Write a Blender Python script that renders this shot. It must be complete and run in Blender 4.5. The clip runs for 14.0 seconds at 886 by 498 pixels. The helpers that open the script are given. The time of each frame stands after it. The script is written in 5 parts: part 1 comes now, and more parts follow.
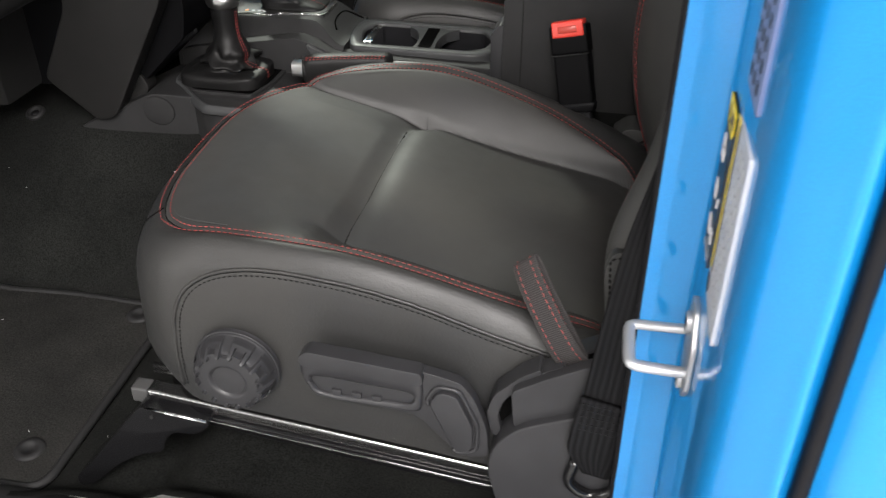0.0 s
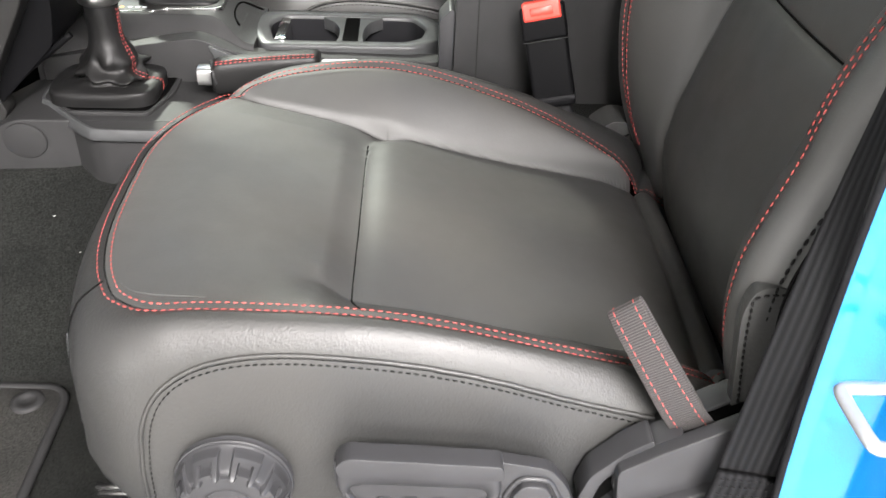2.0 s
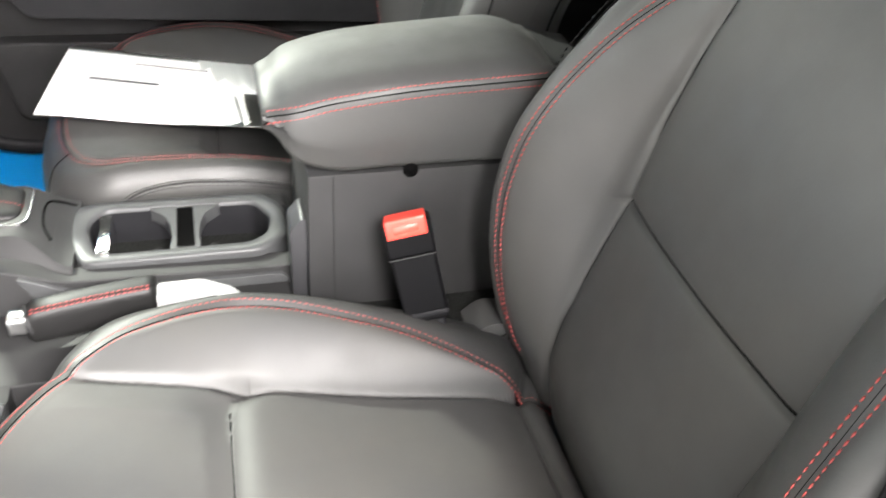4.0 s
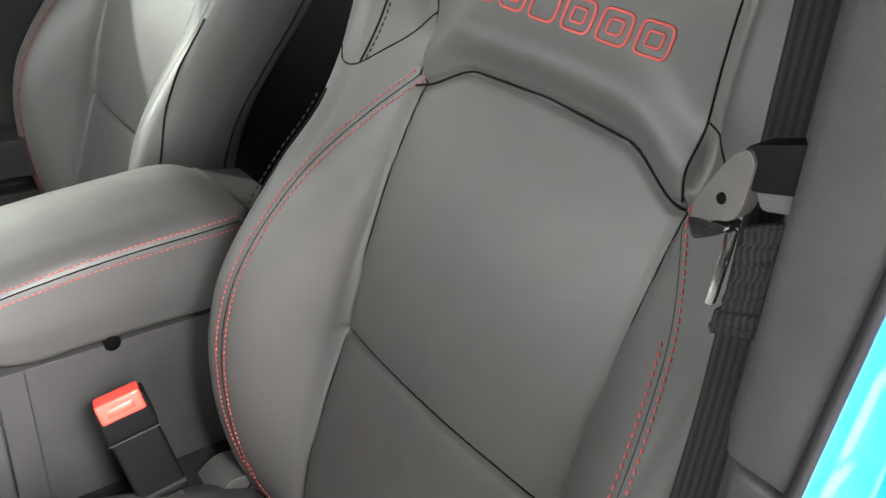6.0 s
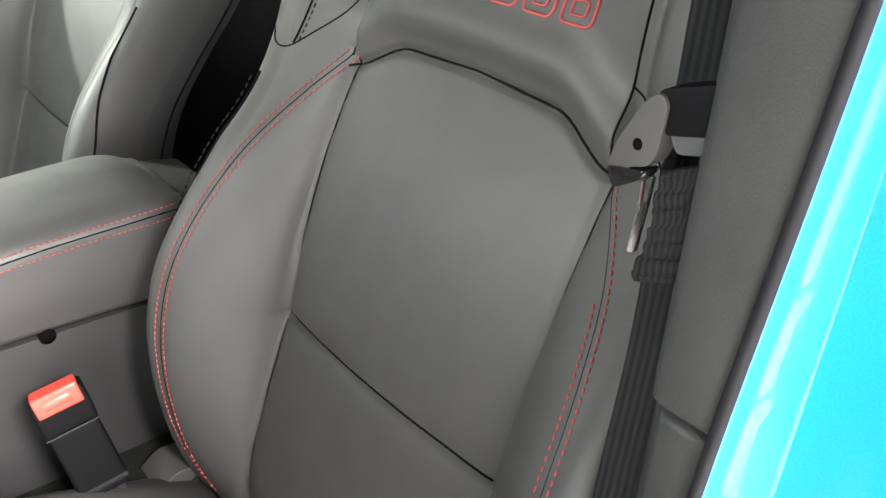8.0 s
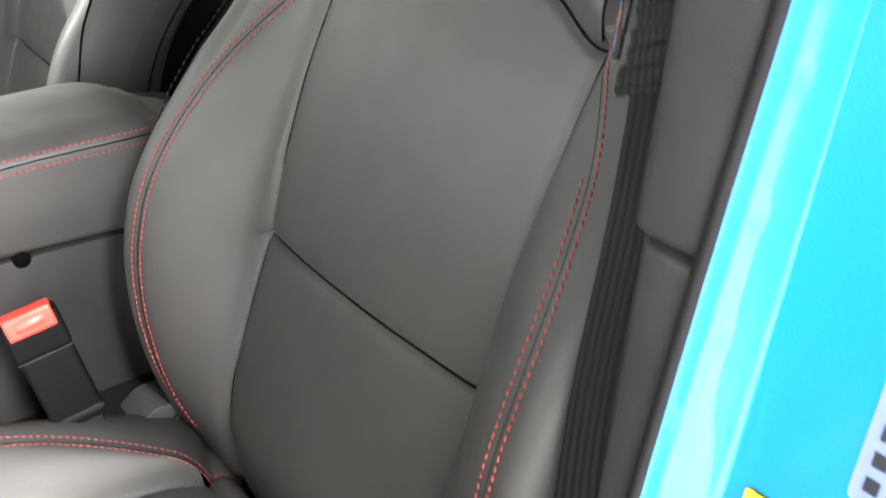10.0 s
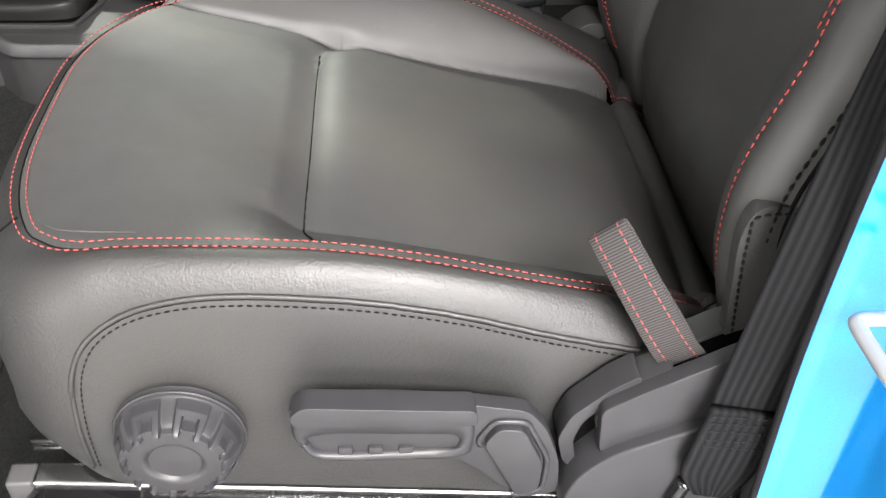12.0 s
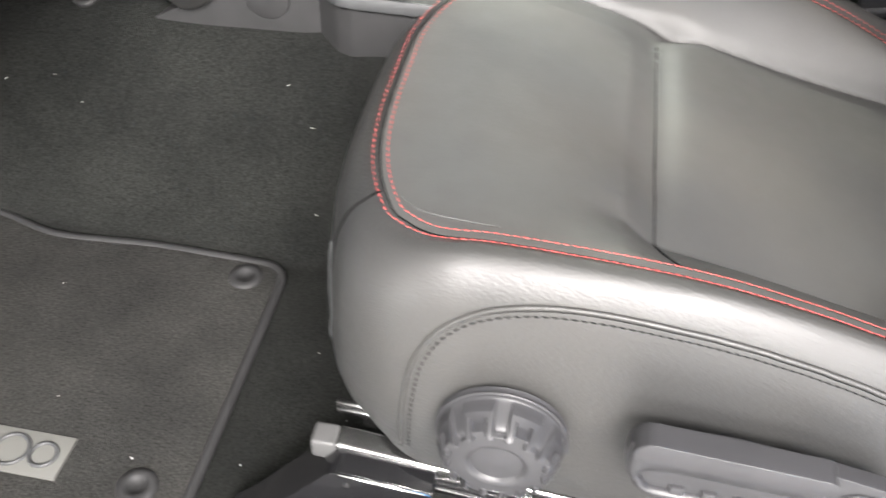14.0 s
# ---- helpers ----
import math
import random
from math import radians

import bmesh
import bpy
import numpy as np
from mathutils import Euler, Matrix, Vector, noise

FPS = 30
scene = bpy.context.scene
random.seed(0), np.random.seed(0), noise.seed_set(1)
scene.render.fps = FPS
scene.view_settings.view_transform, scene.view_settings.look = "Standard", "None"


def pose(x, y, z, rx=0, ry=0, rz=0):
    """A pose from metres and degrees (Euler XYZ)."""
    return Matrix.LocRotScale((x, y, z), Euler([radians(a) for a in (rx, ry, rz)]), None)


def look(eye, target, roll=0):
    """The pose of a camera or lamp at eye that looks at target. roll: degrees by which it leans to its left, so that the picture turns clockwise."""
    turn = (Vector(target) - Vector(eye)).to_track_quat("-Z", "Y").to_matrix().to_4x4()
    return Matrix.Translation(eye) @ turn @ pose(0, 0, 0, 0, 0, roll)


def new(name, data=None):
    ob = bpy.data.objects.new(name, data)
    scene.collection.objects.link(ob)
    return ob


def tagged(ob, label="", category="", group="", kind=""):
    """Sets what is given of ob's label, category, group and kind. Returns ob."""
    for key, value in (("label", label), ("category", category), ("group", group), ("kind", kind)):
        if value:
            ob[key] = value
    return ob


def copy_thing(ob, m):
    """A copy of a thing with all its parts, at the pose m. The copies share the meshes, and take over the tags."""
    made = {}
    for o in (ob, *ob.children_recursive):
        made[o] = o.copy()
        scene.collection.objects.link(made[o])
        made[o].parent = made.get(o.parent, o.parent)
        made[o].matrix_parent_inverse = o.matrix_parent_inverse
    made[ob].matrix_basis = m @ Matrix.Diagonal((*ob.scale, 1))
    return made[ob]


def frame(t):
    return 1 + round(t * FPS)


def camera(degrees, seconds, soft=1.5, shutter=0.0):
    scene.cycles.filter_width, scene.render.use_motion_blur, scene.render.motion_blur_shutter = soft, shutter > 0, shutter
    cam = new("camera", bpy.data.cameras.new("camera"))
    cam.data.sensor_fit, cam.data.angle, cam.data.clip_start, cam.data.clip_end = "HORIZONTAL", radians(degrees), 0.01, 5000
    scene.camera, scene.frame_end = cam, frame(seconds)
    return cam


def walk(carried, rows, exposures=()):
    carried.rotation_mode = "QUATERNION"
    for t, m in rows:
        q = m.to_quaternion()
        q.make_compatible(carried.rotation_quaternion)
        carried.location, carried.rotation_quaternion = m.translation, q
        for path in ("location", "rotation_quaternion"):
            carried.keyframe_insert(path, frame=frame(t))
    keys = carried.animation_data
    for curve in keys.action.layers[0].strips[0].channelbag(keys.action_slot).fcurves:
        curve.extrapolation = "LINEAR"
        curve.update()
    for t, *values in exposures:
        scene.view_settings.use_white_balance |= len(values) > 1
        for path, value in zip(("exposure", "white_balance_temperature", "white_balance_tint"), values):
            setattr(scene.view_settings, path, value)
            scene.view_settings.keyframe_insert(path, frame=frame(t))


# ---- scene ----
cam = camera(53.1, 14.0, soft=1.4, shutter=0.35)
PATH = [
    (0, (0.035, 0.026, 0.935), (-0.304, 1.646, -0.187), -0.2),
    (0.5, (-0.064, 0.053, 0.91), (-0.318, 1.687, -0.215), 1.1),
    (1, (-0.153, 0.071, 0.893), (-0.268, 1.725, -0.226), 2.0),
    (1.5, (-0.192, 0.123, 0.882), (-0.197, 1.773, -0.248), 1.7),
    (2, (-0.18, 0.197, 0.863), (-0.112, 1.839, -0.277), 2.0),
    (2.5, (-0.202, 0.275, 0.898), (-0.089, 1.905, -0.255), 2.4),
    (3, (-0.228, 0.345, 0.918), (-0.08, 1.968, -0.242), 2.9),
    (3.5, (-0.219, 0.393, 0.972), (0.022, 1.994, -0.202), 3.6),
    (4, (-0.21, 0.437, 1.034), (0.243, 2.001, -0.127), 4.1),
    (4.2, (-0.207, 0.453, 1.049), (0.339, 1.993, -0.104), 4.0),
    (6.3, (-0.212, 0.474, 1.077), (0.913, 1.819, 0.115), 2.9),
    (6.5, (-0.216, 0.471, 1.071), (0.927, 1.794, 0.1), 2.9),
    (7, (-0.211, 0.456, 1.045), (0.948, 1.78, 0.095), 3.2),
    (7.2, (-0.209, 0.454, 1.06), (0.958, 1.764, 0.099), 3.4),
    (9.3, (-0.199, 0.464, 1.052), (0.964, 1.776, 0.089), 3.3),
    (9.5, (-0.196, 0.463, 1.036), (0.967, 1.776, 0.076), 3.3),
    (10, (-0.192, 0.437, 0.973), (0.961, 1.768, 0.026), 3.5),
    (10.5, (-0.202, 0.334, 0.898), (0.668, 1.868, -0.045), 2.9),
    (11, (-0.179, 0.267, 0.849), (0.322, 1.894, -0.2), 2.6),
    (11.5, (-0.172, 0.25, 0.819), (0.099, 1.826, -0.381), 2.7),
    (12, (-0.171, 0.26, 0.825), (-0.038, 1.782, -0.467), 2.0),
    (12.5, (-0.168, 0.266, 0.822), (-0.084, 1.757, -0.509), 3.6),
    (13, (-0.18, 0.262, 0.846), (-0.123, 1.737, -0.503), 4.9),
    (13.5, (-0.234, 0.261, 0.843), (-0.261, 1.727, -0.517), 4.3),
    (14, (-0.304, 0.305, 0.827), (-0.533, 1.739, -0.549), 2.1),
]
EXPOSURES = [(0, -1.45), (0.5, -0.65), (1, -0.32), (1.5, -0.1), (2, 0.1), (2.5, 0.3), (3, 0.54), (3.5, 0.66), (3.9, 0.77), (4.2, 0.82), (6.5, 0.92), (9.5, 0.88), (10, 0.82), (10.5, 0.4), (11, 0.23), (11.5, -0.02), (13, 0.07), (13.5, 0.26), (14, 0.38)]
walk(cam, [(t, look(eye, target, roll)) for t, eye, target, roll in PATH], EXPOSURES)

# ---- light: lamps added for an unseen hall round the car, daylight through the windscreen ----
world = bpy.data.worlds.new("world")
scene.world = world
world.use_nodes = True
world.node_tree.nodes["Background"].inputs[0].default_value = (0.9, 0.97, 1.0, 1)
world.node_tree.nodes["Background"].inputs[1].default_value = 0.015


def area_lamp(name, eye, target, sx, sy, watts, colour):
    d = bpy.data.lights.new(name, "AREA")
    d.shape, d.size, d.size_y, d.energy, d.color = "RECTANGLE", sx, sy, watts, colour
    ob = new(name, d)
    ob.matrix_world = look(eye, target)
    return ob


# two added fill lamps on the door side; the hall walls have no openings
area_lamp("hall_fill_light", (-4.3, -4.2, 1.1), (0.1, 0.6, 0.6), 3.0, 2.8, 430, (1.0, 0.97, 0.95))
area_lamp("hall_fill_light", (1.5, -4.85, 1.5), (0.6, 0.8, 0.6), 4.0, 2.8, 1050, (1.0, 0.96, 0.94))
area_lamp("hall_light", (0.6, -2.1, 3.1), (-0.1, 0.9, 0.3), 2.2, 1.0, 1100, (1.0, 0.95, 0.93))
area_lamp("passenger_window_light", (-0.35, 2.45, 1.42), (-0.2, 1.25, 0.5), 1.0, 0.3, 17, (0.94, 1.0, 0.88))
area_lamp("far_hall_light", (-2.56, 5.14, 3.61), (-0.28, 0.95, 0.43), 0.34, 0.08, 620, (0.95, 1.0, 0.88))
area_lamp("windscreen_light", (-2.7, 1.4, 1.75), (0.1, 1.05, 0.75), 1.8, 0.8, 100, (0.96, 1.0, 0.97))


# ---- materials ----
def node_material(name, colour, rough=0.5, metal=0.0, spec=0.5, coat=0.0):
    m = bpy.data.materials.new(name)
    m.use_nodes = True
    b = m.node_tree.nodes["Principled BSDF"]
    b.inputs["Base Color"].default_value = (*colour, 1)
    b.inputs["Roughness"].default_value = rough
    b.inputs["Metallic"].default_value = metal
    b.inputs["Specular IOR Level"].default_value = spec
    b.inputs["Coat Weight"].default_value = coat
    b.inputs["Coat Roughness"].default_value = 0.04
    return m, m.node_tree, b


def bumped(nt, b, kind, scale, strength, dist, chain=None, stretch=(1, 1, 1)):
    n = nt.nodes
    tc = n.new("ShaderNodeTexCoord")
    mp = n.new("ShaderNodeMapping")
    mp.inputs["Scale"].default_value = stretch
    nt.links.new(tc.outputs["Object"], mp.inputs[0])
    if kind == "voronoi":
        tx = n.new("ShaderNodeTexVoronoi")
        tx.feature = "SMOOTH_F1"
        out = tx.outputs["Distance"]
    else:
        tx = n.new("ShaderNodeTexNoise")
        tx.inputs["Detail"].default_value = 5
        out = tx.outputs["Fac"]
    tx.inputs["Scale"].default_value = scale
    nt.links.new(mp.outputs[0], tx.inputs["Vector"])
    bp = n.new("ShaderNodeBump")
    bp.inputs["Strength"].default_value = strength
    bp.inputs["Distance"].default_value = dist
    nt.links.new(out, bp.inputs["Height"])
    if chain:
        nt.links.new(chain.outputs[0], bp.inputs["Normal"])
    nt.links.new(bp.outputs[0], b.inputs["Normal"])
    return bp


def varied(nt, socket, low, high, scale, detail=4.0, lo=0.35, hi=0.65):
    """Colour or value that wanders between two ends."""
    n = nt.nodes
    tc = n.new("ShaderNodeTexCoord")
    tx = n.new("ShaderNodeTexNoise")
    tx.inputs["Scale"].default_value = scale
    tx.inputs["Detail"].default_value = detail
    nt.links.new(tc.outputs["Object"], tx.inputs["Vector"])
    rp = n.new("ShaderNodeValToRGB")
    rp.color_ramp.elements[0].position, rp.color_ramp.elements[1].position = lo, hi
    rp.color_ramp.elements[0].color = (*low, 1)
    rp.color_ramp.elements[1].color = (*high, 1)
    nt.links.new(tx.outputs["Fac"], rp.inputs[0])
    nt.links.new(rp.outputs[0], socket)


def leather(name, c, rough, grain, spec=0.32):
    m, nt, b = node_material(name, c, rough, spec=spec)
    varied(nt, b.inputs["Base Color"], [c[0] * 0.93, c[1] * 0.95, c[2] * 0.97], [c[0] * 1.08, c[1] * 1.06, c[2] * 1.02], 6.0)
    varied(nt, b.inputs["Roughness"], [rough - 0.03] * 3, [rough + 0.04] * 3, 30.0)
    soft = bumped(nt, b, "noise", 60.0, 0.05, 0.0012)
    fine = bumped(nt, b, "voronoi", 620.0, grain, 0.0005, soft)
    bumped(nt, b, "noise", 260.0, grain, 0.0008, fine)
    return m


LEATHER = leather("black_leather", (0.031, 0.0307, 0.0298), 0.56, 0.10, 0.4)
GAITER = leather("gaiter_leather", (0.0055, 0.0055, 0.0057), 0.5, 0.25, 0.22)
LEATHER_SIDE = leather("grained_leather", (0.021, 0.021, 0.0208), 0.47, 0.34, 0.34)


def plastic(name, c, rough, grain, scale=900.0, spec=0.28):
    m, nt, b = node_material(name, c, rough, spec=spec)
    varied(nt, b.inputs["Base Color"], [k * 0.9 for k in c], [k * 1.1 for k in c], 25.0)
    if grain:
        bumped(nt, b, "voronoi", scale, grain, 0.0005)
    return m


PLASTIC = plastic("black_plastic", (0.015, 0.015, 0.0153), 0.6, 0.3, spec=0.22)
PLASTIC_SOFT = plastic("smooth_black_plastic", (0.020, 0.020, 0.0215), 0.42, 0.0)
PLASTIC_GREY = plastic("dark_grey_plastic", (0.034, 0.035, 0.036), 0.42, 0.15)
PANEL_GREY = plastic("charcoal_panel_plastic", (0.009, 0.0088, 0.0086), 0.5, 0.2)
TRIM = plastic("black_trim_plastic", (0.020, 0.0205, 0.0205), 0.55, 0.35, spec=0.2)
RUBBER = plastic("black_rubber", (0.008, 0.008, 0.009), 0.55, 0.2, 400.0, spec=0.1)
TONGUE = plastic("tongue_plastic", (0.034, 0.033, 0.031), 0.36, 0.0)
GLOSS_BLACK = plastic("gloss_black_paint", (0.006, 0.006, 0.0065), 0.12, 0.0, spec=0.5)
# near-black fill: shade painted into slots, holes, grooves and cup wells
PAINTED_GAP = plastic("painted_gap", (0.0015, 0.0015, 0.0015), 0.9, 0.0, spec=0.02)
# near-black stand-in for the shade in sockets, slots and below the dash
DARK = plastic("painted_void", (0.006, 0.006, 0.006), 0.8, 0.0)


def fabric_carpet(name, c):
    m, nt, b = node_material(name, c, 1.0, spec=0.03)
    varied(nt, b.inputs["Base Color"], [k * 0.5 for k in c], [k * 1.6 for k in c], 420.0, 6.0, 0.3, 0.7)
    # trodden and dusty patches at a larger scale
    n = nt.nodes
    fine = b.inputs["Base Color"].links[0].from_socket
    mx = n.new("ShaderNodeMix")
    mx.data_type, mx.blend_type = "RGBA", "MULTIPLY"
    mx.inputs[0].default_value = 1.0
    nt.links.new(fine, mx.inputs[6])
    varied(nt, mx.inputs[7], (0.8, 0.8, 0.8), (1.18, 1.17, 1.15), 11.0, 5.0, 0.35, 0.68)
    nt.links.new(mx.outputs[2], b.inputs["Base Color"])
    soft = bumped(nt, b, "noise", 40.0, 0.4, 0.003)
    bumped(nt, b, "noise", 900.0, 1.0, 0.004, soft)
    return m


CARPET = fabric_carpet("black_carpet", (0.0135, 0.014, 0.0133))
MAT_PILE = fabric_carpet("mat_carpet", (0.025, 0.0248, 0.0238))


def webbing(name, c, scale, bands="Y", low=0.8, high=1.15, spec=0.15):
    m, nt, b = node_material(name, c, 0.75, spec=spec)
    n = nt.nodes
    tc = n.new("ShaderNodeTexCoord")
    wv = n.new("ShaderNodeTexWave")
    wv.inputs["Scale"].default_value = scale
    wv.inputs["Distortion"].default_value = 0.6
    wv.bands_direction = bands
    nt.links.new(tc.outputs["UV"], wv.inputs["Vector"])
    bp = n.new("ShaderNodeBump")
    bp.inputs["Strength"].default_value = 0.4
    bp.inputs["Distance"].default_value = 0.001
    nt.links.new(wv.outputs["Fac"], bp.inputs["Height"])
    nt.links.new(bp.outputs[0], b.inputs["Normal"])
    mx = n.new("ShaderNodeValToRGB")
    mx.color_ramp.elements[0].color = (*[k * low for k in c], 1)
    mx.color_ramp.elements[1].color = (*[k * high for k in c], 1)
    nt.links.new(wv.outputs["Fac"], mx.inputs[0])
    nt.links.new(mx.outputs[0], b.inputs["Base Color"])
    return m


BELT = webbing("belt_webbing", (0.0085, 0.0085, 0.0092), 2.6, "X", 0.6, 1.3, spec=0.06)
STRAP = webbing("strap_webbing", (0.032, 0.030, 0.030), 20.0, "Y", 0.45, 1.35)


def plain(name, c, rough, metal=0.0, spec=0.5, coat=0.0):
    return node_material(name, c, rough, metal, spec, coat)[0]


def car_paint():
    m, nt, b = node_material("blue_car_paint", (0.0, 0.19, 0.5), 0.46, 0.1, 0.45, 0.8)
    varied(nt, b.inputs["Base Color"], (0.0, 0.178, 0.47), (0.0, 0.203, 0.53), 800.0)
    bumped(nt, b, "noise", 260.0, 0.06, 0.0008)
    return m


BLUE = car_paint()
RED_THREAD = plain("red_thread", (0.23, 0.045, 0.042), 0.8, spec=0.2)
BLACK_THREAD = plain("black_thread", (0.006, 0.006, 0.006), 0.8, spec=0.06)
GREY_THREAD = plain("grey_thread", (0.013, 0.013, 0.0135), 0.8, spec=0.08)
CREASE = plain("seam_crease", (0.004, 0.004, 0.004), 0.95, spec=0.03)
RED_PLASTIC = plain("red_plastic", (0.62, 0.045, 0.03), 0.35)
STEEL = plain("zinc_steel", (0.42, 0.43, 0.45), 0.42, 0.7)
SATIN = plain("satin_chrome", (0.6, 0.6, 0.6), 0.28, 1.0)
RAIL_STEEL = plain("rail_steel", (0.42, 0.42, 0.42), 0.27, 1.0)
CAP_GREY = plastic("grey_cap_plastic", (0.04, 0.04, 0.04), 0.45, 0.1)
CHROME = plain("chrome", (0.8, 0.8, 0.8), 0.12, 1.0)
WHITE = plain("white_paper", (0.72, 0.72, 0.7), 0.6)
YELLOW = plain("yellow_label", (0.8, 0.6, 0.02), 0.5)
BLACK_INK = plain("black_ink", (0.015, 0.017, 0.022), 0.45)
GREY_INK = plain("grey_ink", (0.35, 0.36, 0.38), 0.6)
WHITE_INK = plain("white_ink", (0.5, 0.5, 0.52), 0.5)
LABEL_WHITE = plain("label_white", (0.42, 0.44, 0.49), 0.55)
SLATE_INK = plain("slate_blue_label", (0.16, 0.2, 0.36), 0.5)
AMBER = plain("amber_mark", (0.8, 0.3, 0.02), 0.4)
AMBER.node_tree.nodes["Principled BSDF"].inputs["Emission Color"].default_value = (1.0, 0.32, 0.02, 1)
AMBER.node_tree.nodes["Principled BSDF"].inputs["Emission Strength"].default_value = 0.9
RED_PANEL = plain("red_panel_paint", (0.45, 0.03, 0.03), 0.35)
PALE_RED = plain("pale_red_plastic", (0.42, 0.045, 0.03), 0.4)
ARM_PAINT = plain("pale_arm_paint", (0.33, 0.335, 0.33), 0.45)
PALE_GREY = plain("pale_grey_trim", (0.075, 0.075, 0.07), 0.45)
SHELL_BLACK = plain("buckle_black", (0.003, 0.003, 0.0034), 0.5, spec=0.05)
BACK_CLOTH = leather("seat_back_leather", (0.03, 0.03, 0.03), 0.55, 0.2)
CONCRETE, floor_nodes, floor_bsdf = node_material("hall_floor", (0.46, 0.46, 0.45), 0.22)
varied(floor_nodes, floor_bsdf.inputs["Base Color"], (0.42, 0.42, 0.41), (0.5, 0.5, 0.49), 1.7)
HALL_WHITE = plain("hall_wall_paint", (0.42, 0.42, 0.41), 0.8)


# ---- mesh helpers ----
def mesh_of(name, verts, faces, material, smooth=True):
    me = bpy.data.meshes.new(name)
    me.from_pydata([tuple(map(float, v)) for v in verts], [], faces)
    me.materials.append(material)
    if smooth:
        me.polygons.foreach_set("use_smooth", [True] * len(me.polygons))
    me.validate()
    bm = bmesh.new()
    bm.from_mesh(me)
    bmesh.ops.recalc_face_normals(bm, faces=bm.faces)
    bm.to_mesh(me)
    bm.free()
    return me


def thing(name, base, label, category, group="", kind=""):
    ob = new(name)
    ob.empty_display_size = 0.05
    ob.location = base
    return tagged(ob, label, category, group, kind)


def origin_of(ob):
    p = Vector((0, 0, 0))
    while ob:
        p += ob.location
        ob = ob.parent
    return p


def part(name, me, parent, label=""):
    ob = new(name, me)
    ob.location = -origin_of(parent)
    ob.parent = parent
    if label:
        ob["label"] = label
    return ob


def single(name, me, label, category, group="", kind=""):
    return tagged(new(name, me), label, category, group, kind)


def grid_mesh(name, pts, material, closed_u=False, closed_v=False, smooth=True, caps=False):
    """A sheet from rows of points."""
    a = np.asarray(pts, float)
    nu, nv = a.shape[:2]
    verts = a.reshape(-1, 3)
    faces = []
    for i in range(nu if closed_u else nu - 1):
        for j in range(nv if closed_v else nv - 1):
            i2, j2 = (i + 1) % nu, (j + 1) % nv
            faces.append((i * nv + j, i2 * nv + j, i2 * nv + j2, i * nv + j2))
    if caps and closed_v:
        faces.append(tuple(range(nv)))
        faces.append(tuple((nu - 1) * nv + j for j in range(nv)))
    return mesh_of(name, verts, faces, material, smooth)


def resample(path, n):
    p = np.asarray(path, float)
    d = np.concatenate([[0], np.cumsum(np.linalg.norm(np.diff(p, axis=0), axis=1))])
    s = np.linspace(0, d[-1], n)
    return np.stack([np.interp(s, d, p[:, k]) for k in range(p.shape[1])], 1)


def curve_through(path, n):
    """A smooth curve of n points through a few."""
    p = np.asarray(path, float)
    if len(p) < 3:
        return resample(p, n)
    q = np.vstack([2 * p[0] - p[1], p, 2 * p[-1] - p[-2]])
    out = []
    for i in range(1, len(q) - 2):
        for t in np.linspace(0, 1, 16, endpoint=False):
            a, b, c, d = q[i - 1], q[i], q[i + 1], q[i + 2]
            out.append(0.5 * ((2 * b) + (c - a) * t + (2 * a - 5 * b + 4 * c - d) * t * t + (3 * b - a - 3 * c + d) * t ** 3))
    out.append(p[-1])
    return resample(out, n)


def tube_geo(path, r, sides=8, closed=False, flat=1.0):
    p = np.asarray(path, float)
    n = len(p)
    tan = np.roll(p, -1, 0) - np.roll(p, 1, 0)
    if not closed:
        tan[0], tan[-1] = p[1] - p[0], p[-1] - p[-2]
    tan /= np.linalg.norm(tan, axis=1)[:, None] + 1e-12
    up = np.array([0, 0, 1.0]) if abs(tan[0][2]) < 0.9 else np.array([1.0, 0, 0])
    rows = []
    rr = np.broadcast_to(np.asarray(r, float), (n,))
    for i in range(n):
        side = np.cross(tan[i], up)
        side /= np.linalg.norm(side) + 1e-12
        up = np.cross(side, tan[i])
        rows.append([p[i] + rr[i] * (math.cos(a) * side + flat * math.sin(a) * up) for a in np.linspace(0, 2 * math.pi, sides, endpoint=False)])
    return np.array(rows)


def tube(name, path, r, material, sides=8, closed=False, flat=1.0):
    return grid_mesh(name, tube_geo(path, r, sides, closed, flat), material, closed_u=closed, closed_v=True, caps=not closed)


def bevel_mesh(name, bm, material, width=0.0, segments=2, smooth=True):
    if width:
        bmesh.ops.bevel(bm, geom=list(bm.edges), offset=width, segments=segments, profile=0.6, affect="EDGES", clamp_overlap=True)
    bmesh.ops.recalc_face_normals(bm, faces=bm.faces)
    me = bpy.data.meshes.new(name)
    bm.to_mesh(me)
    bm.free()
    me.materials.append(material)
    if smooth:
        me.polygons.foreach_set("use_smooth", [True] * len(me.polygons))
        me.set_sharp_from_angle(angle=radians(50))
    return me


def box(name, lo, hi, material, width=0.004, segments=2, m=None):
    bm = bmesh.new()
    bmesh.ops.create_cube(bm, size=1)
    lo, hi = Vector(lo), Vector(hi)
    for v in bm.verts:
        v.co = Vector([lo[k] + (v.co[k] + 0.5) * (hi[k] - lo[k]) for k in range(3)])
    me = bevel_mesh(name, bm, material, width, segments)
    if m is not None:
        me.transform(m)
    return me


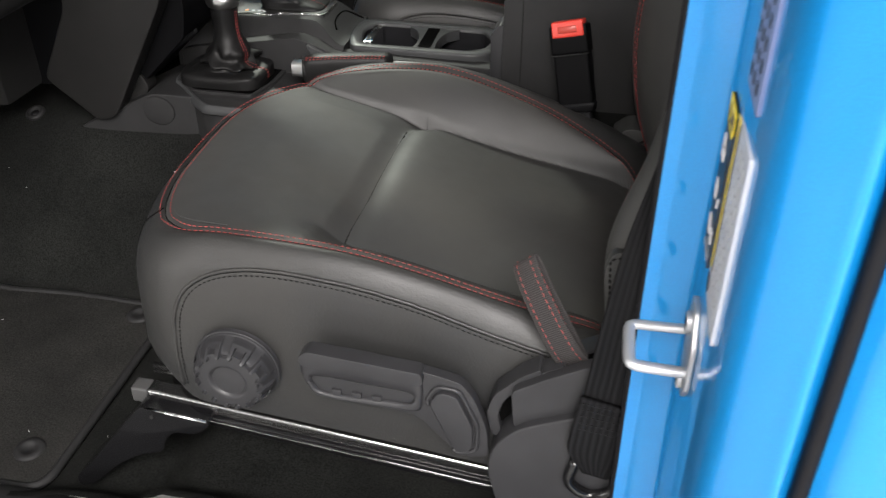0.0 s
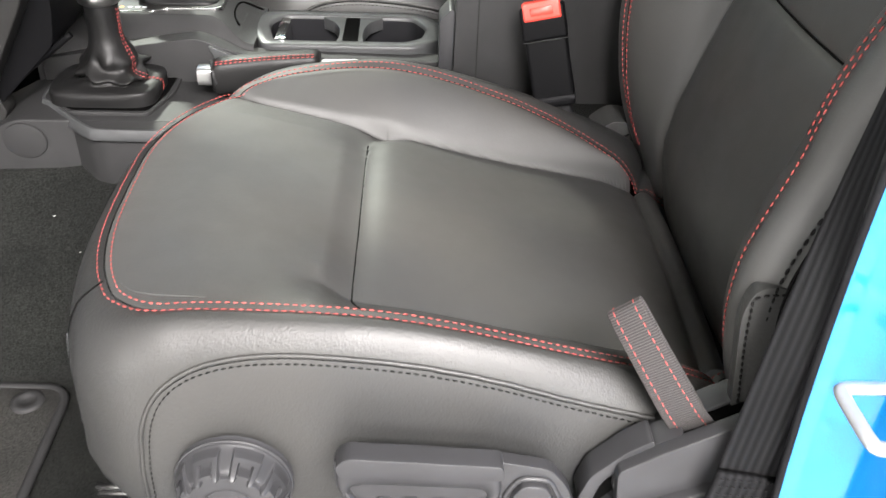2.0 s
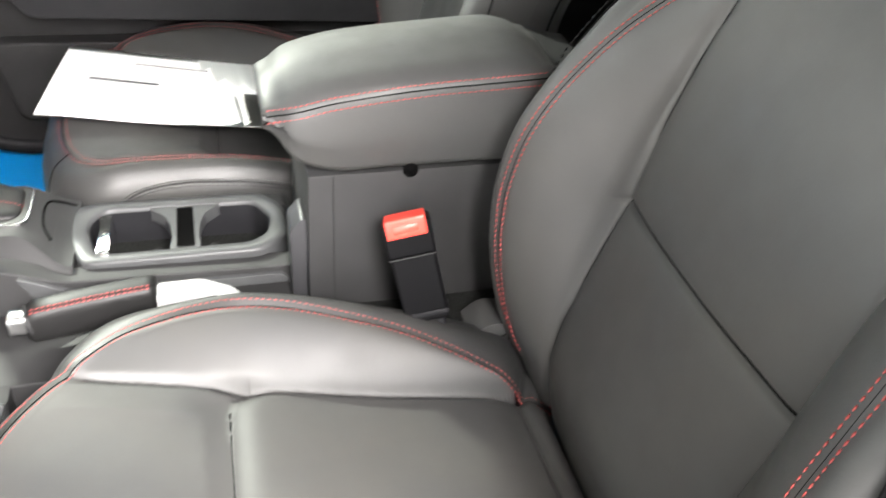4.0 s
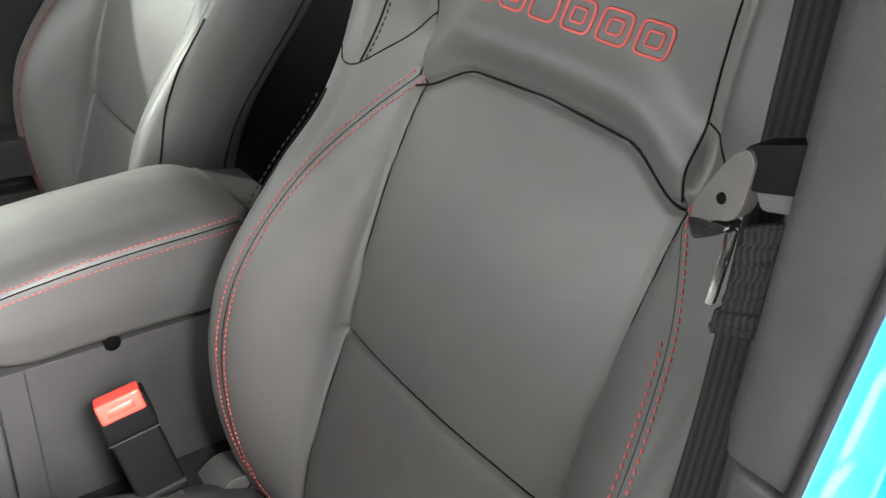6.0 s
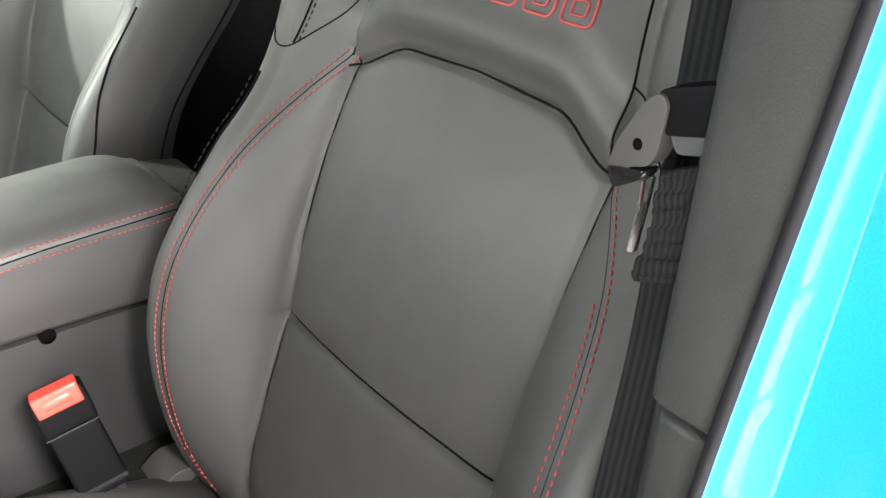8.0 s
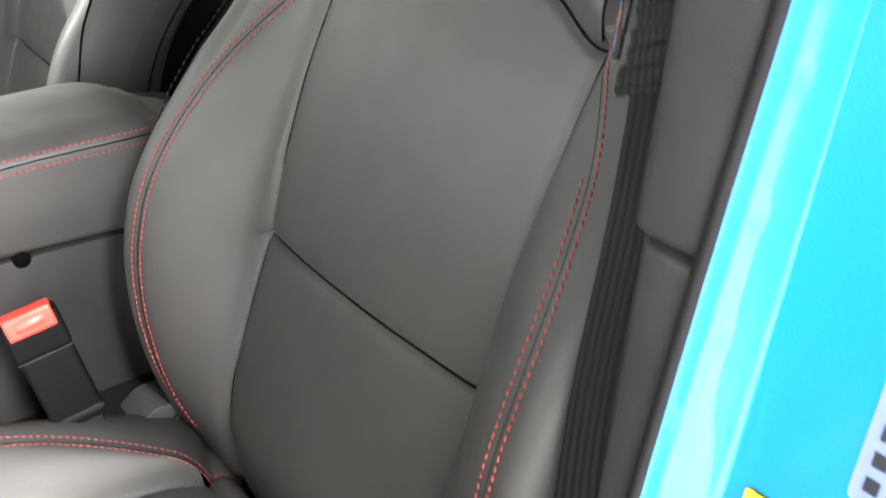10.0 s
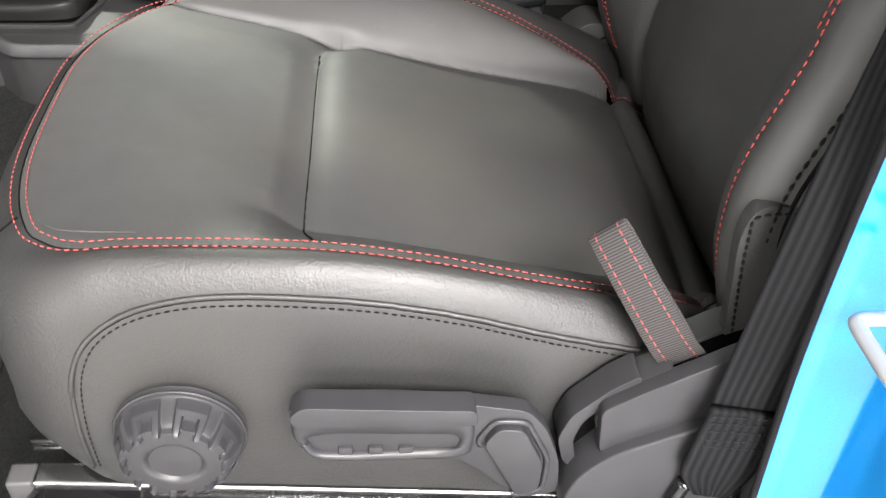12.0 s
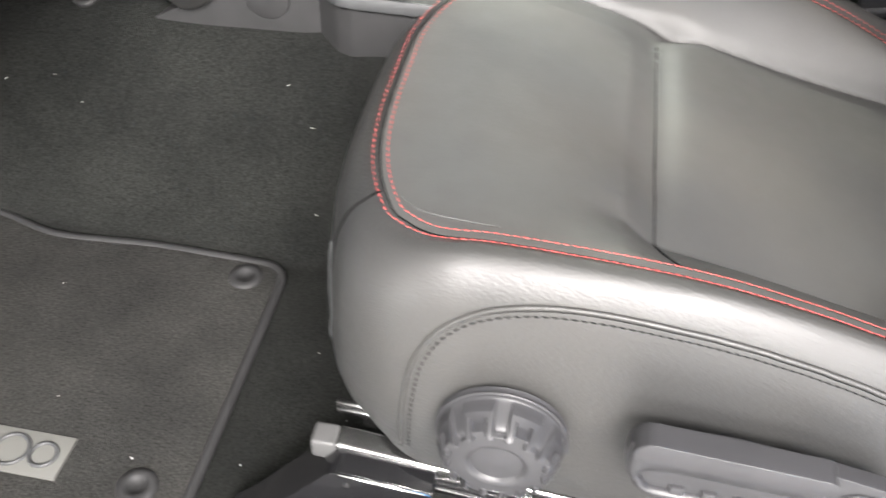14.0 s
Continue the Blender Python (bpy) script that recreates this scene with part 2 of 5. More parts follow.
def prism(name, outline, axis, a, b, material, width=0.003, segments=2, m=None):
    """An outline in the two other axes, run from a to b along axis, with rounded edges."""
    bm = bmesh.new()

    def at(p, d):
        q = list(p)
        q.insert("xyz".index(axis), d)
        return bm.verts.new(q)

    lo, hi = [at(p, a) for p in outline], [at(p, b) for p in outline]
    n = len(lo)
    bm.faces.new(lo)
    bm.faces.new(hi[::-1])
    for i in range(n):
        bm.faces.new((lo[i], lo[(i + 1) % n], hi[(i + 1) % n], hi[i]))
    bmesh.ops.recalc_face_normals(bm, faces=bm.faces)
    me = bevel_mesh(name, bm, material, width, segments)
    if m is not None:
        me.transform(m)
    return me


def rounded(points, r, n=5):
    """An outline with its corners rounded."""
    p = [Vector(q) for q in points]
    out = []
    for i, c in enumerate(p):
        a, b = p[i - 1] - c, p[(i + 1) % len(p)] - c
        k = min(r, a.length * 0.45, b.length * 0.45)
        s, e = c + a.normalized() * k, c + b.normalized() * k
        for t in np.linspace(0, 1, n):
            out.append(tuple((1 - t) ** 2 * s + 2 * t * (1 - t) * c + t * t * e))
    return out


def merged(name, meshes):
    """One mesh out of several."""
    verts, faces, mats, idx = [], [], [], []
    for me in meshes:
        base = len(verts)
        verts += [tuple(v.co) for v in me.vertices]
        mat = me.materials[0]
        if mat not in mats:
            mats.append(mat)
        for f in me.polygons:
            faces.append(tuple(base + k for k in f.vertices))
            idx.append(mats.index(mat))
    out = bpy.data.meshes.new(name)
    out.from_pydata(verts, [], faces)
    for mat in mats:
        out.materials.append(mat)
    out.polygons.foreach_set("material_index", idx)
    out.polygons.foreach_set("use_smooth", [True] * len(faces))
    out.set_sharp_from_angle(angle=radians(50))
    return out


def stitches(name, path, material, length=0.0046, gap=0.0017, r=0.00054):
    """A row of thread stitches along a path, each a small spindle that dips at its ends."""
    p = np.asarray(path, float)
    total = np.linalg.norm(np.diff(p, axis=0), axis=1).sum()
    count = max(2, int(total / (length + gap)))
    q = resample(p, count * 6 + 1)
    verts, faces = [], []
    for i in range(count):
        seg = q[i * 6:i * 6 + 5]
        g = tube_geo(seg, [r * 0.45, r, r * 1.1, r, r * 0.45], 5)
        base = len(verts)
        verts += [v for row in g for v in row]
        for a in range(4):
            for b in range(5):
                faces.append((base + a * 5 + b, base + a * 5 + (b + 1) % 5, base + (a + 1) * 5 + (b + 1) % 5, base + (a + 1) * 5 + b))
        faces.append(tuple(base + k for k in range(5)))
        faces.append(tuple(base + 20 + k for k in range(5)))
    return mesh_of(name, verts, faces, material)


def ribbon(name, left, right, thick, material, n=60):
    """A flat strap between two edge curves, with UVs along it."""
    a, b = curve_through(left, n), curve_through(right, n)
    nrm = []
    for i in range(n):
        t = a[min(i + 1, n - 1)] - a[max(i - 1, 0)]
        k = np.cross(t, b[i] - a[i])
        nrm.append(k / (np.linalg.norm(k) + 1e-12))
    nrm = np.array(nrm)
    us = [0.0, 0.02, 0.06, 0.5, 0.94, 0.98, 1.0]
    hs = [0.2, 0.75, 1.0, 1.0, 1.0, 0.75, 0.2]
    rows = []
    for i in range(n):
        top = [a[i] + (b[i] - a[i]) * u + nrm[i] * thick * 0.5 * h for u, h in zip(us, hs)]
        low = [a[i] + (b[i] - a[i]) * u - nrm[i] * thick * 0.5 * h for u, h in zip(us[::-1], hs[::-1])]
        rows.append(top + low)
    me = grid_mesh(name, rows, material, closed_v=True, caps=True)
    length = np.concatenate([[0], np.cumsum(np.linalg.norm(np.diff(a, axis=0), axis=1))])
    uv = me.uv_layers.new(name="UVMap")
    ring = len(rows[0])
    for loop in me.loops:
        i, j = divmod(loop.vertex_index, ring)
        uv.data[loop.index].uv = (us[j] if j < 7 else us[13 - j], length[i] * 8)
    return me


def smooth01(a, b, x):
    t = np.clip((x - a) / (b - a), 0, 1)
    return t * t * (3 - 2 * t)


def tab(x, xs, ys):
    """A smooth table look-up."""
    xs, ys = np.asarray(xs, float), np.asarray(ys, float)
    x = np.clip(x, xs[0], xs[-1])
    i = int(np.clip(np.searchsorted(xs, x) - 1, 0, len(xs) - 2))
    m = np.gradient(ys, xs)
    h = xs[i + 1] - xs[i]
    t = (x - xs[i]) / h
    return ((2 * t ** 3 - 3 * t * t + 1) * ys[i] + (t ** 3 - 2 * t * t + t) * h * m[i]
            + (-2 * t ** 3 + 3 * t * t) * ys[i + 1] + (t ** 3 - t * t) * h * m[i + 1])


# ---- front seat ----
YC = 0.935          # middle of the driver's seat
X_REAR = 0.125
INSERT = 0.157      # half width of the flat middle of the cushion


FRONT = -0.436      # front of the cushion's seam


def half_width(x, side):
    """Half width of the stitched outline; the inner side tapers more."""
    if side > 0:
        return tab(x, [-0.357, -0.332, -0.286, -0.237, -0.168, -0.105, -0.041, 0.022, 0.092, 0.125], [0.175, 0.197, 0.217, 0.228, 0.227, 0.216, 0.203, 0.180, 0.151, 0.140])
    return tab(x, [-0.405, -0.384, -0.340, -0.285, -0.212, -0.137, -0.060, -0.012, 0.073, 0.125], [0.205, 0.2185, 0.221, 0.223, 0.226, 0.228, 0.228, 0.221, 0.190, 0.166])


def front_bow(v):
    return 0.079 * v * v if v > 0 else 0.031 * v ** 4


def edge_half(u, v):
    side = 1.0 if v > 0 else -1.0
    return half_width(X_REAR + u * (FRONT + front_bow(side) - X_REAR), side)


def z_valley(x):
    return tab(x, [-0.47, -0.43, -0.38, -0.34, -0.266, -0.208, -0.09, 0.036, 0.125], [0.436, 0.444, 0.443, 0.434, 0.415, 0.4, 0.37, 0.345, 0.326])


def z_red(x):
    return tab(x, [-0.47, -0.43, -0.38, -0.3, -0.2, -0.1, 0.0, 0.09, 0.125], [0.436, 0.445, 0.448, 0.45, 0.446, 0.426, 0.393, 0.35, 0.333])


def cross_seam(c):
    """Where the seam between the front piece and the rear pad lies."""
    return -0.230 + (0.02 * smooth01(0.12, 0.157, c) ** 2 if c > 0 else 0.018 * smooth01(0.14, 0.215, -c) ** 2)


def cushion_top(u, v):
    a = abs(v)
    x = X_REAR + u * (FRONT + front_bow(v) - X_REAR)
    w = edge_half(u, v)
    c = v * w
    ac = abs(c)
    zv, zr = z_valley(x), z_red(x)
    if c < 0:
        zv += 0.7 * (zr - zv) * smooth01(-0.19, -0.3, x) * smooth01(0.05, 0.15, ac)
    deep = smooth01(-0.40, -0.33, x)
    if ac <= INSERT:
        z = zv + 0.009 * (1 - (c / INSERT) ** 2) * (0.35 + 0.65 * deep)
    else:
        t = (ac - INSERT) / max(w - INSERT, 1e-4)
        z = zv + (zr - zv) * (1 - (1 - t) ** 1.5)
    z -= 0.005 * (deep if c > 0 else 0.0) * math.exp(-((ac - INSERT) / 0.0045) ** 2)
    d = x - cross_seam(c)
    wide = INSERT if c > 0 else 0.207
    inside = 1 - smooth01(wide - 0.004, wide + 0.012, ac)
    z -= inside * (0.010 * math.exp(-(d / 0.028) ** 2) if d < 0 else 0.008 * math.exp(-(d / 0.018) ** 2))
    d = x - 0.0790
    z -= inside * (0.004 * math.exp(-(d / 0.0045) ** 2) + (0.007 * smooth01(-0.045, 0, d) if d < 0 else 0.007 - 0.006 * math.sin(math.pi * min(1.0, d / 0.024))))
    z += 0.0005 * noise.noise((x * 9, c * 9, 1.3)) + 0.0003 * noise.noise((x * 30, c * 22, 4.0))
    # the back drops into the gap before the backrest
    z -= 0.05 * smooth01(0.101, 0.118, x) * (1 - smooth01(0.125, 0.148, ac) if c > 0 else inside)
    edge = (1 - a) * w
    z -= 0.002 * math.exp(-(edge / 0.006) ** 2)
    return np.array([x, YC + c, z])


def top_at(x, c):
    """The point of the cushion's top at a given length and breadth."""
    u = (X_REAR - x) / (X_REAR - FRONT)
    for _ in range(8):
        v = max(-1.0, min(1.0, c / edge_half(u, c)))
        u = (X_REAR - x) / (X_REAR - FRONT - front_bow(v))
    return cushion_top(u, v)


def outline_points():
    pts = [cushion_top(u, -1.0) for u in np.linspace(0, 1, 70)]
    pts += [cushion_top(1.0, v) for v in np.linspace(-1, 1, 60)[1:-1]]
    pts += [cushion_top(u, 1.0) for u in np.linspace(1, 0, 70)]
    return resample(pts, 220)


RING = outline_points()


def ring_frames():
    tan = np.gradient(RING[:, :2], axis=0)
    k = np.exp(-np.linspace(-2, 2, 13) ** 2)
    k /= k.sum()
    pad = np.pad(tan, ((6, 6), (0, 0)), mode="edge")
    tan = np.stack([np.convolve(pad[:, i], k, "valid") for i in range(2)], 1)
    nrm = np.stack([tan[:, 1], -tan[:, 0]], 1)
    nrm /= np.linalg.norm(nrm, axis=1)[:, None]
    c = RING[:, 1] - YC
    if (nrm[:, 1] * c).sum() < 0:
        nrm = -nrm
    side = np.abs(nrm[:, 1])
    out = np.where(side > 0.75, (0.264 - np.abs(c)) / np.maximum(side, 0.75), 0.038)
    k = np.exp(-np.linspace(-2, 2, 25) ** 2)
    k /= k.sum()
    out = np.convolve(np.pad(out, 12, mode="edge"), k, "valid")
    return nrm, out


NRM, OUT = ring_frames()
SKIRT = [(0, 0), (0.06, 0.0015), (0.16, 0.005), (0.3, 0.0072), (0.45, 0.005), (0.6, -0.001), (0.73, -0.008), (0.84, -0.016), (0.92, -0.027),
         (0.98, -0.045), (1.02, -0.07), (1.03, -0.1)]


def skirt_row(i):
    r, n, o = RING[i], NRM[i], OUT[i]
    front = max(0.0, -n[0])
    row = [np.array([*(r[:2] + n * o * f), r[2] + (dz if dz < 0 else dz * (1 - 0.85 * front)) - 0.026 * front * f ** 0.8]) for f, dz in SKIRT]
    bottom = 0.254 - 0.1 * (r[0] + 0.43)
    last = row[-1]
    for f in (0.3, 0.6, 0.85, 1.0):
        tuck = (0.004 + 0.022 * front) * f ** 2.2 - 0.005 * front * math.sin(math.pi * f)
        row.append(np.array([*(last[:2] - n * tuck), last[2] + (bottom - last[2]) * f]))
    return row


SKIRT_ROWS = np.array([skirt_row(i) for i in range(len(RING))])


def near_wall(x, z, lift=0.0):
    """A point of the cushion's door-side wall at a given length and height."""
    half = len(RING) // 2
    i = int(np.argmin(np.abs(SKIRT_ROWS[:half, 9, 0] - x)))
    row = SKIRT_ROWS[i]
    zs, ys = row[3:, 2][::-1], row[3:, 1][::-1]
    return np.array([x, np.interp(z, zs, ys) - lift, z])


def offset_ring(d, lift, lo=0, hi=None):
    """The outline moved outwards by d, resting on the leather."""
    out = []
    for i in range(lo, hi or len(RING)):
        r, n, o = RING[i], NRM[i], OUT[i]
        if d >= 0:
            fs = [s[0] for s in SKIRT]
            dz = np.interp(d / o, fs, [s[1] for s in SKIRT])
            dz = dz * (1 - 0.85 * max(0.0, -n[0])) if dz > 0 else dz
        else:
            dz = 0.0022 * min(1, -d / 0.006)
        out.append([*(r[:2] + n * d), r[2] + dz + lift])
    return np.array(out)


# backrest: heights and the lines of its surface
BZ = [0.32, 0.36, 0.40, 0.44, 0.505, 0.594, 0.64, 0.687, 0.74, 0.79, 0.835, 0.862, 0.9, 0.95, 1.02]
BX_IN = [0.112, 0.104, 0.099, 0.103, 0.121, 0.150, 0.162, 0.174, 0.192, 0.214, 0.236, 0.246, 0.244, 0.25, 0.27]
BX_CR = [0.106, 0.092, 0.076, 0.066, 0.057, 0.062, 0.076, 0.103, 0.143, 0.187, 0.217, 0.228, 0.24, 0.254, 0.278]
BX_CR_DOOR = [0.106, 0.086, 0.066, 0.054, 0.050, 0.073, 0.084, 0.106, 0.145, 0.187, 0.217, 0.228, 0.24, 0.254, 0.278]
B_HALF = [0.19, 0.203, 0.21, 0.214, 0.217, 0.217, 0.215, 0.212, 0.208, 0.203, 0.199, 0.196, 0.19, 0.18, 0.16]
B_HALF_FAR = [0.19, 0.203, 0.21, 0.214, 0.217, 0.217, 0.216, 0.214, 0.213, 0.217, 0.226, 0.230, 0.231, 0.226, 0.21]
B_INSERT = 0.142


def back_half(c, z):
    return tab(z, BZ, B_HALF) + 0.02 if c < 0 else tab(z, BZ, B_HALF_FAR)


def arch(c):
    return 0.856 - (0.028 if c > 0 else 0.026) * smooth01(0.08, 0.15, abs(c)) - 0.004 * (abs(c) / 0.08 if abs(c) < 0.08 else 1)


def back_front(c, z):
    """How far back the front face of the backrest lies."""
    ac = abs(c)
    xi, xc, w = tab(z, BZ, BX_IN), tab(z, BZ, BX_CR if c > 0 else BX_CR_DOOR), back_half(c, z)
    if c < 0:
        ac = max(0.0, ac - 0.007)
        w -= 0.007
    if ac <= B_INSERT:
        x = xi - 0.007 * (1 - (ac / B_INSERT) ** 2) * (1 - smooth01(0.8, 0.88, z))
    else:
        t = min(1.0, (ac - B_INSERT) / max(w - B_INSERT, 1e-4))
        x = xi + (xc - xi) * (1 - (1 - t) ** 1.6)
    low = 1 - smooth01(0.82, 0.86, z)
    if ac > B_INSERT:
        x -= 0.004 * low * smooth01(0, 0.010, ac - B_INSERT) * (1 - t)
    x += low * (0.0035 * math.exp(-((ac - B_INSERT) / 0.003) ** 2) + 0.0015 * math.exp(-((ac - B_INSERT) / 0.01) ** 2))
    if ac < B_INSERT + 0.012:
        f = 1 - smooth01(B_INSERT - 0.006, B_INSERT + 0.01, ac)
        x += f * (0.005 * math.exp(-((z - 0.596) / 0.003) ** 2) + 0.003 * math.exp(-((z - 0.596) / 0.012) ** 2))
        d = z - arch(c)
        x += f * (0.005 * math.exp(-(d / 0.004) ** 2) - (0.016 * math.exp(-((d - 0.03) / 0.022) ** 2) if d > 0 else 0))
    if z > 0.84:
        x += 0.004 * math.exp(-((ac - 0.146) / 0.004) ** 2)
    x += 0.0010 * noise.noise((z * 8, c * 8, 7.3)) + 0.0004 * noise.noise((z * 26, c * 22, 2.0))
    return x


WRAP = [(0.006, -0.003), (0.013, -0.0055), (0.021, -0.004), (0.03, 0.004), (0.037, 0.02), (0.041, 0.045), (0.042, 0.075), (0.039, 0.105), (0.028, 0.125), (0.0, 0.135)]


def back_ring(z, shrink=0.0):
    wn, w = back_half(-1, z) - shrink, back_half(1, z) - shrink
    cs = np.linspace(-wn, w, 150)
    row = [(back_front(c, z), YC + c, z) for c in cs]
    xl, xr = row[0][0], row[-1][0]
    left = [(xl + dx, YC - wn - dc, z) for dc, dx in WRAP][::-1]
    right = [(xr + dx, YC + w + dc, z) for dc, dx in WRAP]
    return left + row + right


def back_point(c, z, lift=0.0015):
    w = back_half(c, z)
    if abs(c) <= w:
        return np.array([back_front(c, z) - lift, YC + c, z])
    dc = abs(c) - w
    dx = np.interp(dc, [0.0] + [k[0] for k in WRAP[:7]], [0] + [k[1] for k in WRAP[:7]])
    return np.array([back_front(math.copysign(w, c), z) + dx - lift, YC + math.copysign(abs(c), c), z])


def height_knob(seat, centre):
    """A round knob: a flared rim, eight blocky hollow grips and a dished cap."""
    cx, cy, cz = centre

    def depth(r, a):
        p = abs((a / (2 * math.pi) * 8) % 1 - 0.5)
        lobe = 0.0052 * smooth01(0.19, 0.14, p)
        cone = 0.0035 + 0.0195 * smooth01(0.0, 1.0, (0.0448 - r) / 0.0118) ** 0.8
        leg = smooth01(0.36, 0.32, p) * smooth01(0.15, 0.19, p) * smooth01(0.0432, 0.0418, r)
        bar = smooth01(0.36, 0.32, p) * smooth01(0.0398, 0.0408, r) * smooth01(0.0436, 0.0424, r)
        d = cone + 0.0072 * max(leg, bar)
        cap = smooth01(0.0322 + lobe, 0.0312 + lobe, r)
        d += (0.0268 - 0.10 * max(0.0, r - 0.024) - d) * cap
        d -= 0.0030 * smooth01(0.0200, 0.0180, r) - 0.0012 * smooth01(0.019, 0.0, r)
        wall = smooth01(0.0452, 0.0443, r)
        return d * wall - 0.004 * (1 - wall)

    rs = sorted(list(np.linspace(0.0005, 0.0455, 30)) + list(np.linspace(0.029, 0.0450, 40)))
    rows = [[(cx + r * math.cos(a), cy - depth(r, a), cz + r * math.sin(a)) for a in np.linspace(0, 2 * math.pi, 320, endpoint=False)] for r in rs]
    me = grid_mesh("height_knob", rows, PLASTIC_SOFT, closed_v=True)
    me.set_sharp_from_angle(angle=radians(40))
    kn = part("height_knob", me, seat, "round black plastic knob with eight blocky grips")
    edge = [(cx + 0.0448 * math.cos(a), cy - 0.001, cz + 0.0448 * math.sin(a)) for a in np.linspace(0, 2 * math.pi, 72, endpoint=False)]
    part("rim", tube("rim", edge, 0.0013, PLASTIC_SOFT, 6, closed=True), kn)


def front_seat(label):
    seat = thing("car_seat", (-0.1, YC, 0.08), label, "car seat", "front seats of the car")
    top = [[cushion_top(u, v) for v in np.linspace(-1, 1, 171)] for u in sorted(list(np.linspace(0, 1, 140)) + list(np.linspace(0.6031, 0.6449, 34)) + list(np.linspace(0.0601, 0.0999, 16)))]
    # even out the front piece like stretched leather
    a = np.array(top)
    free = (a[:, :, 0] < -0.256) & (a[:, :, 1] < YC + 0.115)
    free[[0, -1], :] = False
    free[:, [0, 1, -2, -1]] = False
    for _ in range(400):
        m = (a[2:, 1:-1, 2] + a[:-2, 1:-1, 2] + a[1:-1, 2:, 2] + a[1:-1, :-2, 2]) / 4
        k = free[1:-1, 1:-1]
        a[1:-1, 1:-1, 2][k] = m[k]
    top = a
    cushion = part("cushion", grid_mesh("cushion", top, LEATHER), seat, "black leather seat cushion with a sunken middle")
    part("bolster_skirt", grid_mesh("bolster_skirt", SKIRT_ROWS, LEATHER_SIDE), cushion, "grained black leather wrapped over the cushion's edge")
    for d in (-0.0050, 0.0056):
        part("stitching", stitches("stitching", offset_ring(d, 0.001), RED_THREAD), cushion, "row of red stitches")
    us = np.linspace(0, 1, 400)
    vs = [(u, min(1.0, INSERT / edge_half(u, 1))) for u in us]
    path = [cushion_top(u, v) + np.array([0, 0, -0.0004]) for u, v in vs if cushion_top(u, v)[0] > -0.36]
    part("seam", tube("seam", path, 0.0010, CREASE, 6), cushion)
    row = [top_at(cross_seam(c) - 0.0002, c) + np.array([0, 0, 0.0002 + 0.0004 * smooth01(0.07, 0.10, c)]) for c in np.linspace(-0.212, 0.124, 70)]
    part("seam", tube("seam", row, 0.0011, CREASE, 6), cushion)
    part("seam", tube("seam", offset_ring(0.0003, 0.0001), 0.0006, CREASE, 6), cushion)
    line = [(0.012, 0.374), (-0.05, 0.392), (-0.12, 0.413), (-0.19, 0.428), (-0.27, 0.434), (-0.325, 0.428), (-0.360, 0.409), (-0.378, 0.378), (-0.386, 0.333), (-0.389, 0.272)]
    line = curve_through(line, 90)
    path = np.array([near_wall(x, z, 0.0008) for x, z in line])
    part("piping", tube("piping", path, 0.0019, LEATHER_SIDE, 8), cushion, "thin black leather piping")
    part("seam", tube("seam", path + np.array([0, -0.0004, -0.0021]), 0.0008, CREASE, 6), cushion)
    t = np.gradient(line, axis=0)
    t /= np.linalg.norm(t, axis=1)[:, None]
    inner = line + 0.0062 * np.stack([-t[:, 1], t[:, 0]], 1)
    low = np.array([near_wall(x, z, 0.0006) for x, z in inner])
    part("black_stitching", stitches("black_stitching", low, BLACK_THREAD, 0.0032, 0.0026, 0.0006), cushion)
    k = min(range(50, 130), key=lambda i: abs(NRM[i, 1] + 0.36) + (NRM[i, 0] > -0.5))
    corner = [SKIRT_ROWS[k][j] + np.array([-0.0012, -0.0008, 0]) for j in range(8, 16)]
    k2 = min(range(60, 110), key=lambda i: abs(RING[i, 1] - 0.752) + (RING[i, 0] > -0.38))
    part("seam", tube("seam", curve_through([SKIRT_ROWS[k2][j] + np.array([-0.0003, -0.0003, 0.0003]) for j in (1, 3, 5, 7, 9)], 20), 0.0008, CREASE, 6), cushion)
    # grey tube paints the rim light on the skirt's front edge
    part("edge_rim_light", tube("edge_rim_light", curve_through(corner, 30), 0.0008, PLASTIC_GREY, 6), cushion, "thin grey line painted as rim light on the skirt edge")
    fold = [top_at(x, c) + np.array([0, 0, 0.0003]) for x, c in ((-0.403, -0.190), (-0.393, -0.199), (-0.380, -0.2035), (-0.360, -0.2065), (-0.335, -0.2085))]
    part("leather_fold", tube("leather_fold", curve_through(fold, 40), np.concatenate([np.linspace(0.0002, 0.0009, 20), np.linspace(0.0009, 0.0002, 20)]), LEATHER, 8), cushion, "small fold of leather at the corner")
    # backrest
    zs = sorted(list(np.linspace(0.325, 0.985, 150)) + list(np.linspace(0.5851, 0.6069, 18)) + list(np.linspace(0.8201, 0.8899, 24)))
    rows = [back_ring(z) for z in zs]
    for z, s, dx in [(0.998, 0.006, 0.006), (1.008, 0.016, 0.018), (1.014, 0.03, 0.036), (1.016, 0.05, 0.06)]:
        rows.append([(min(p[0] + dx, 0.39), p[1], z) for p in back_ring(0.985, s)])
    me = grid_mesh("backrest", rows, LEATHER, closed_v=True, caps=True)
    me.materials.append(BACK_CLOTH)
    wide = len(rows[0])
    for f in me.polygons:
        j = [v % wide for v in f.vertices]
        if len(j) == 4 and (max(j) <= 3 or min(j) >= wide - 4 or max(j) - min(j) > 50):
            f.material_index = 1
    back = part("backrest", me, seat, "black leather backrest with raised side bolsters")
    crest = [(0.196, 0.37), (0.206, 0.41), (0.213, 0.46), (0.216, 0.52), (0.216, 0.58), (0.214, 0.64), (0.210, 0.69), (0.202, 0.735), (0.19, 0.77), (0.172, 0.80), (0.15, 0.828), (0.146, 0.836)]
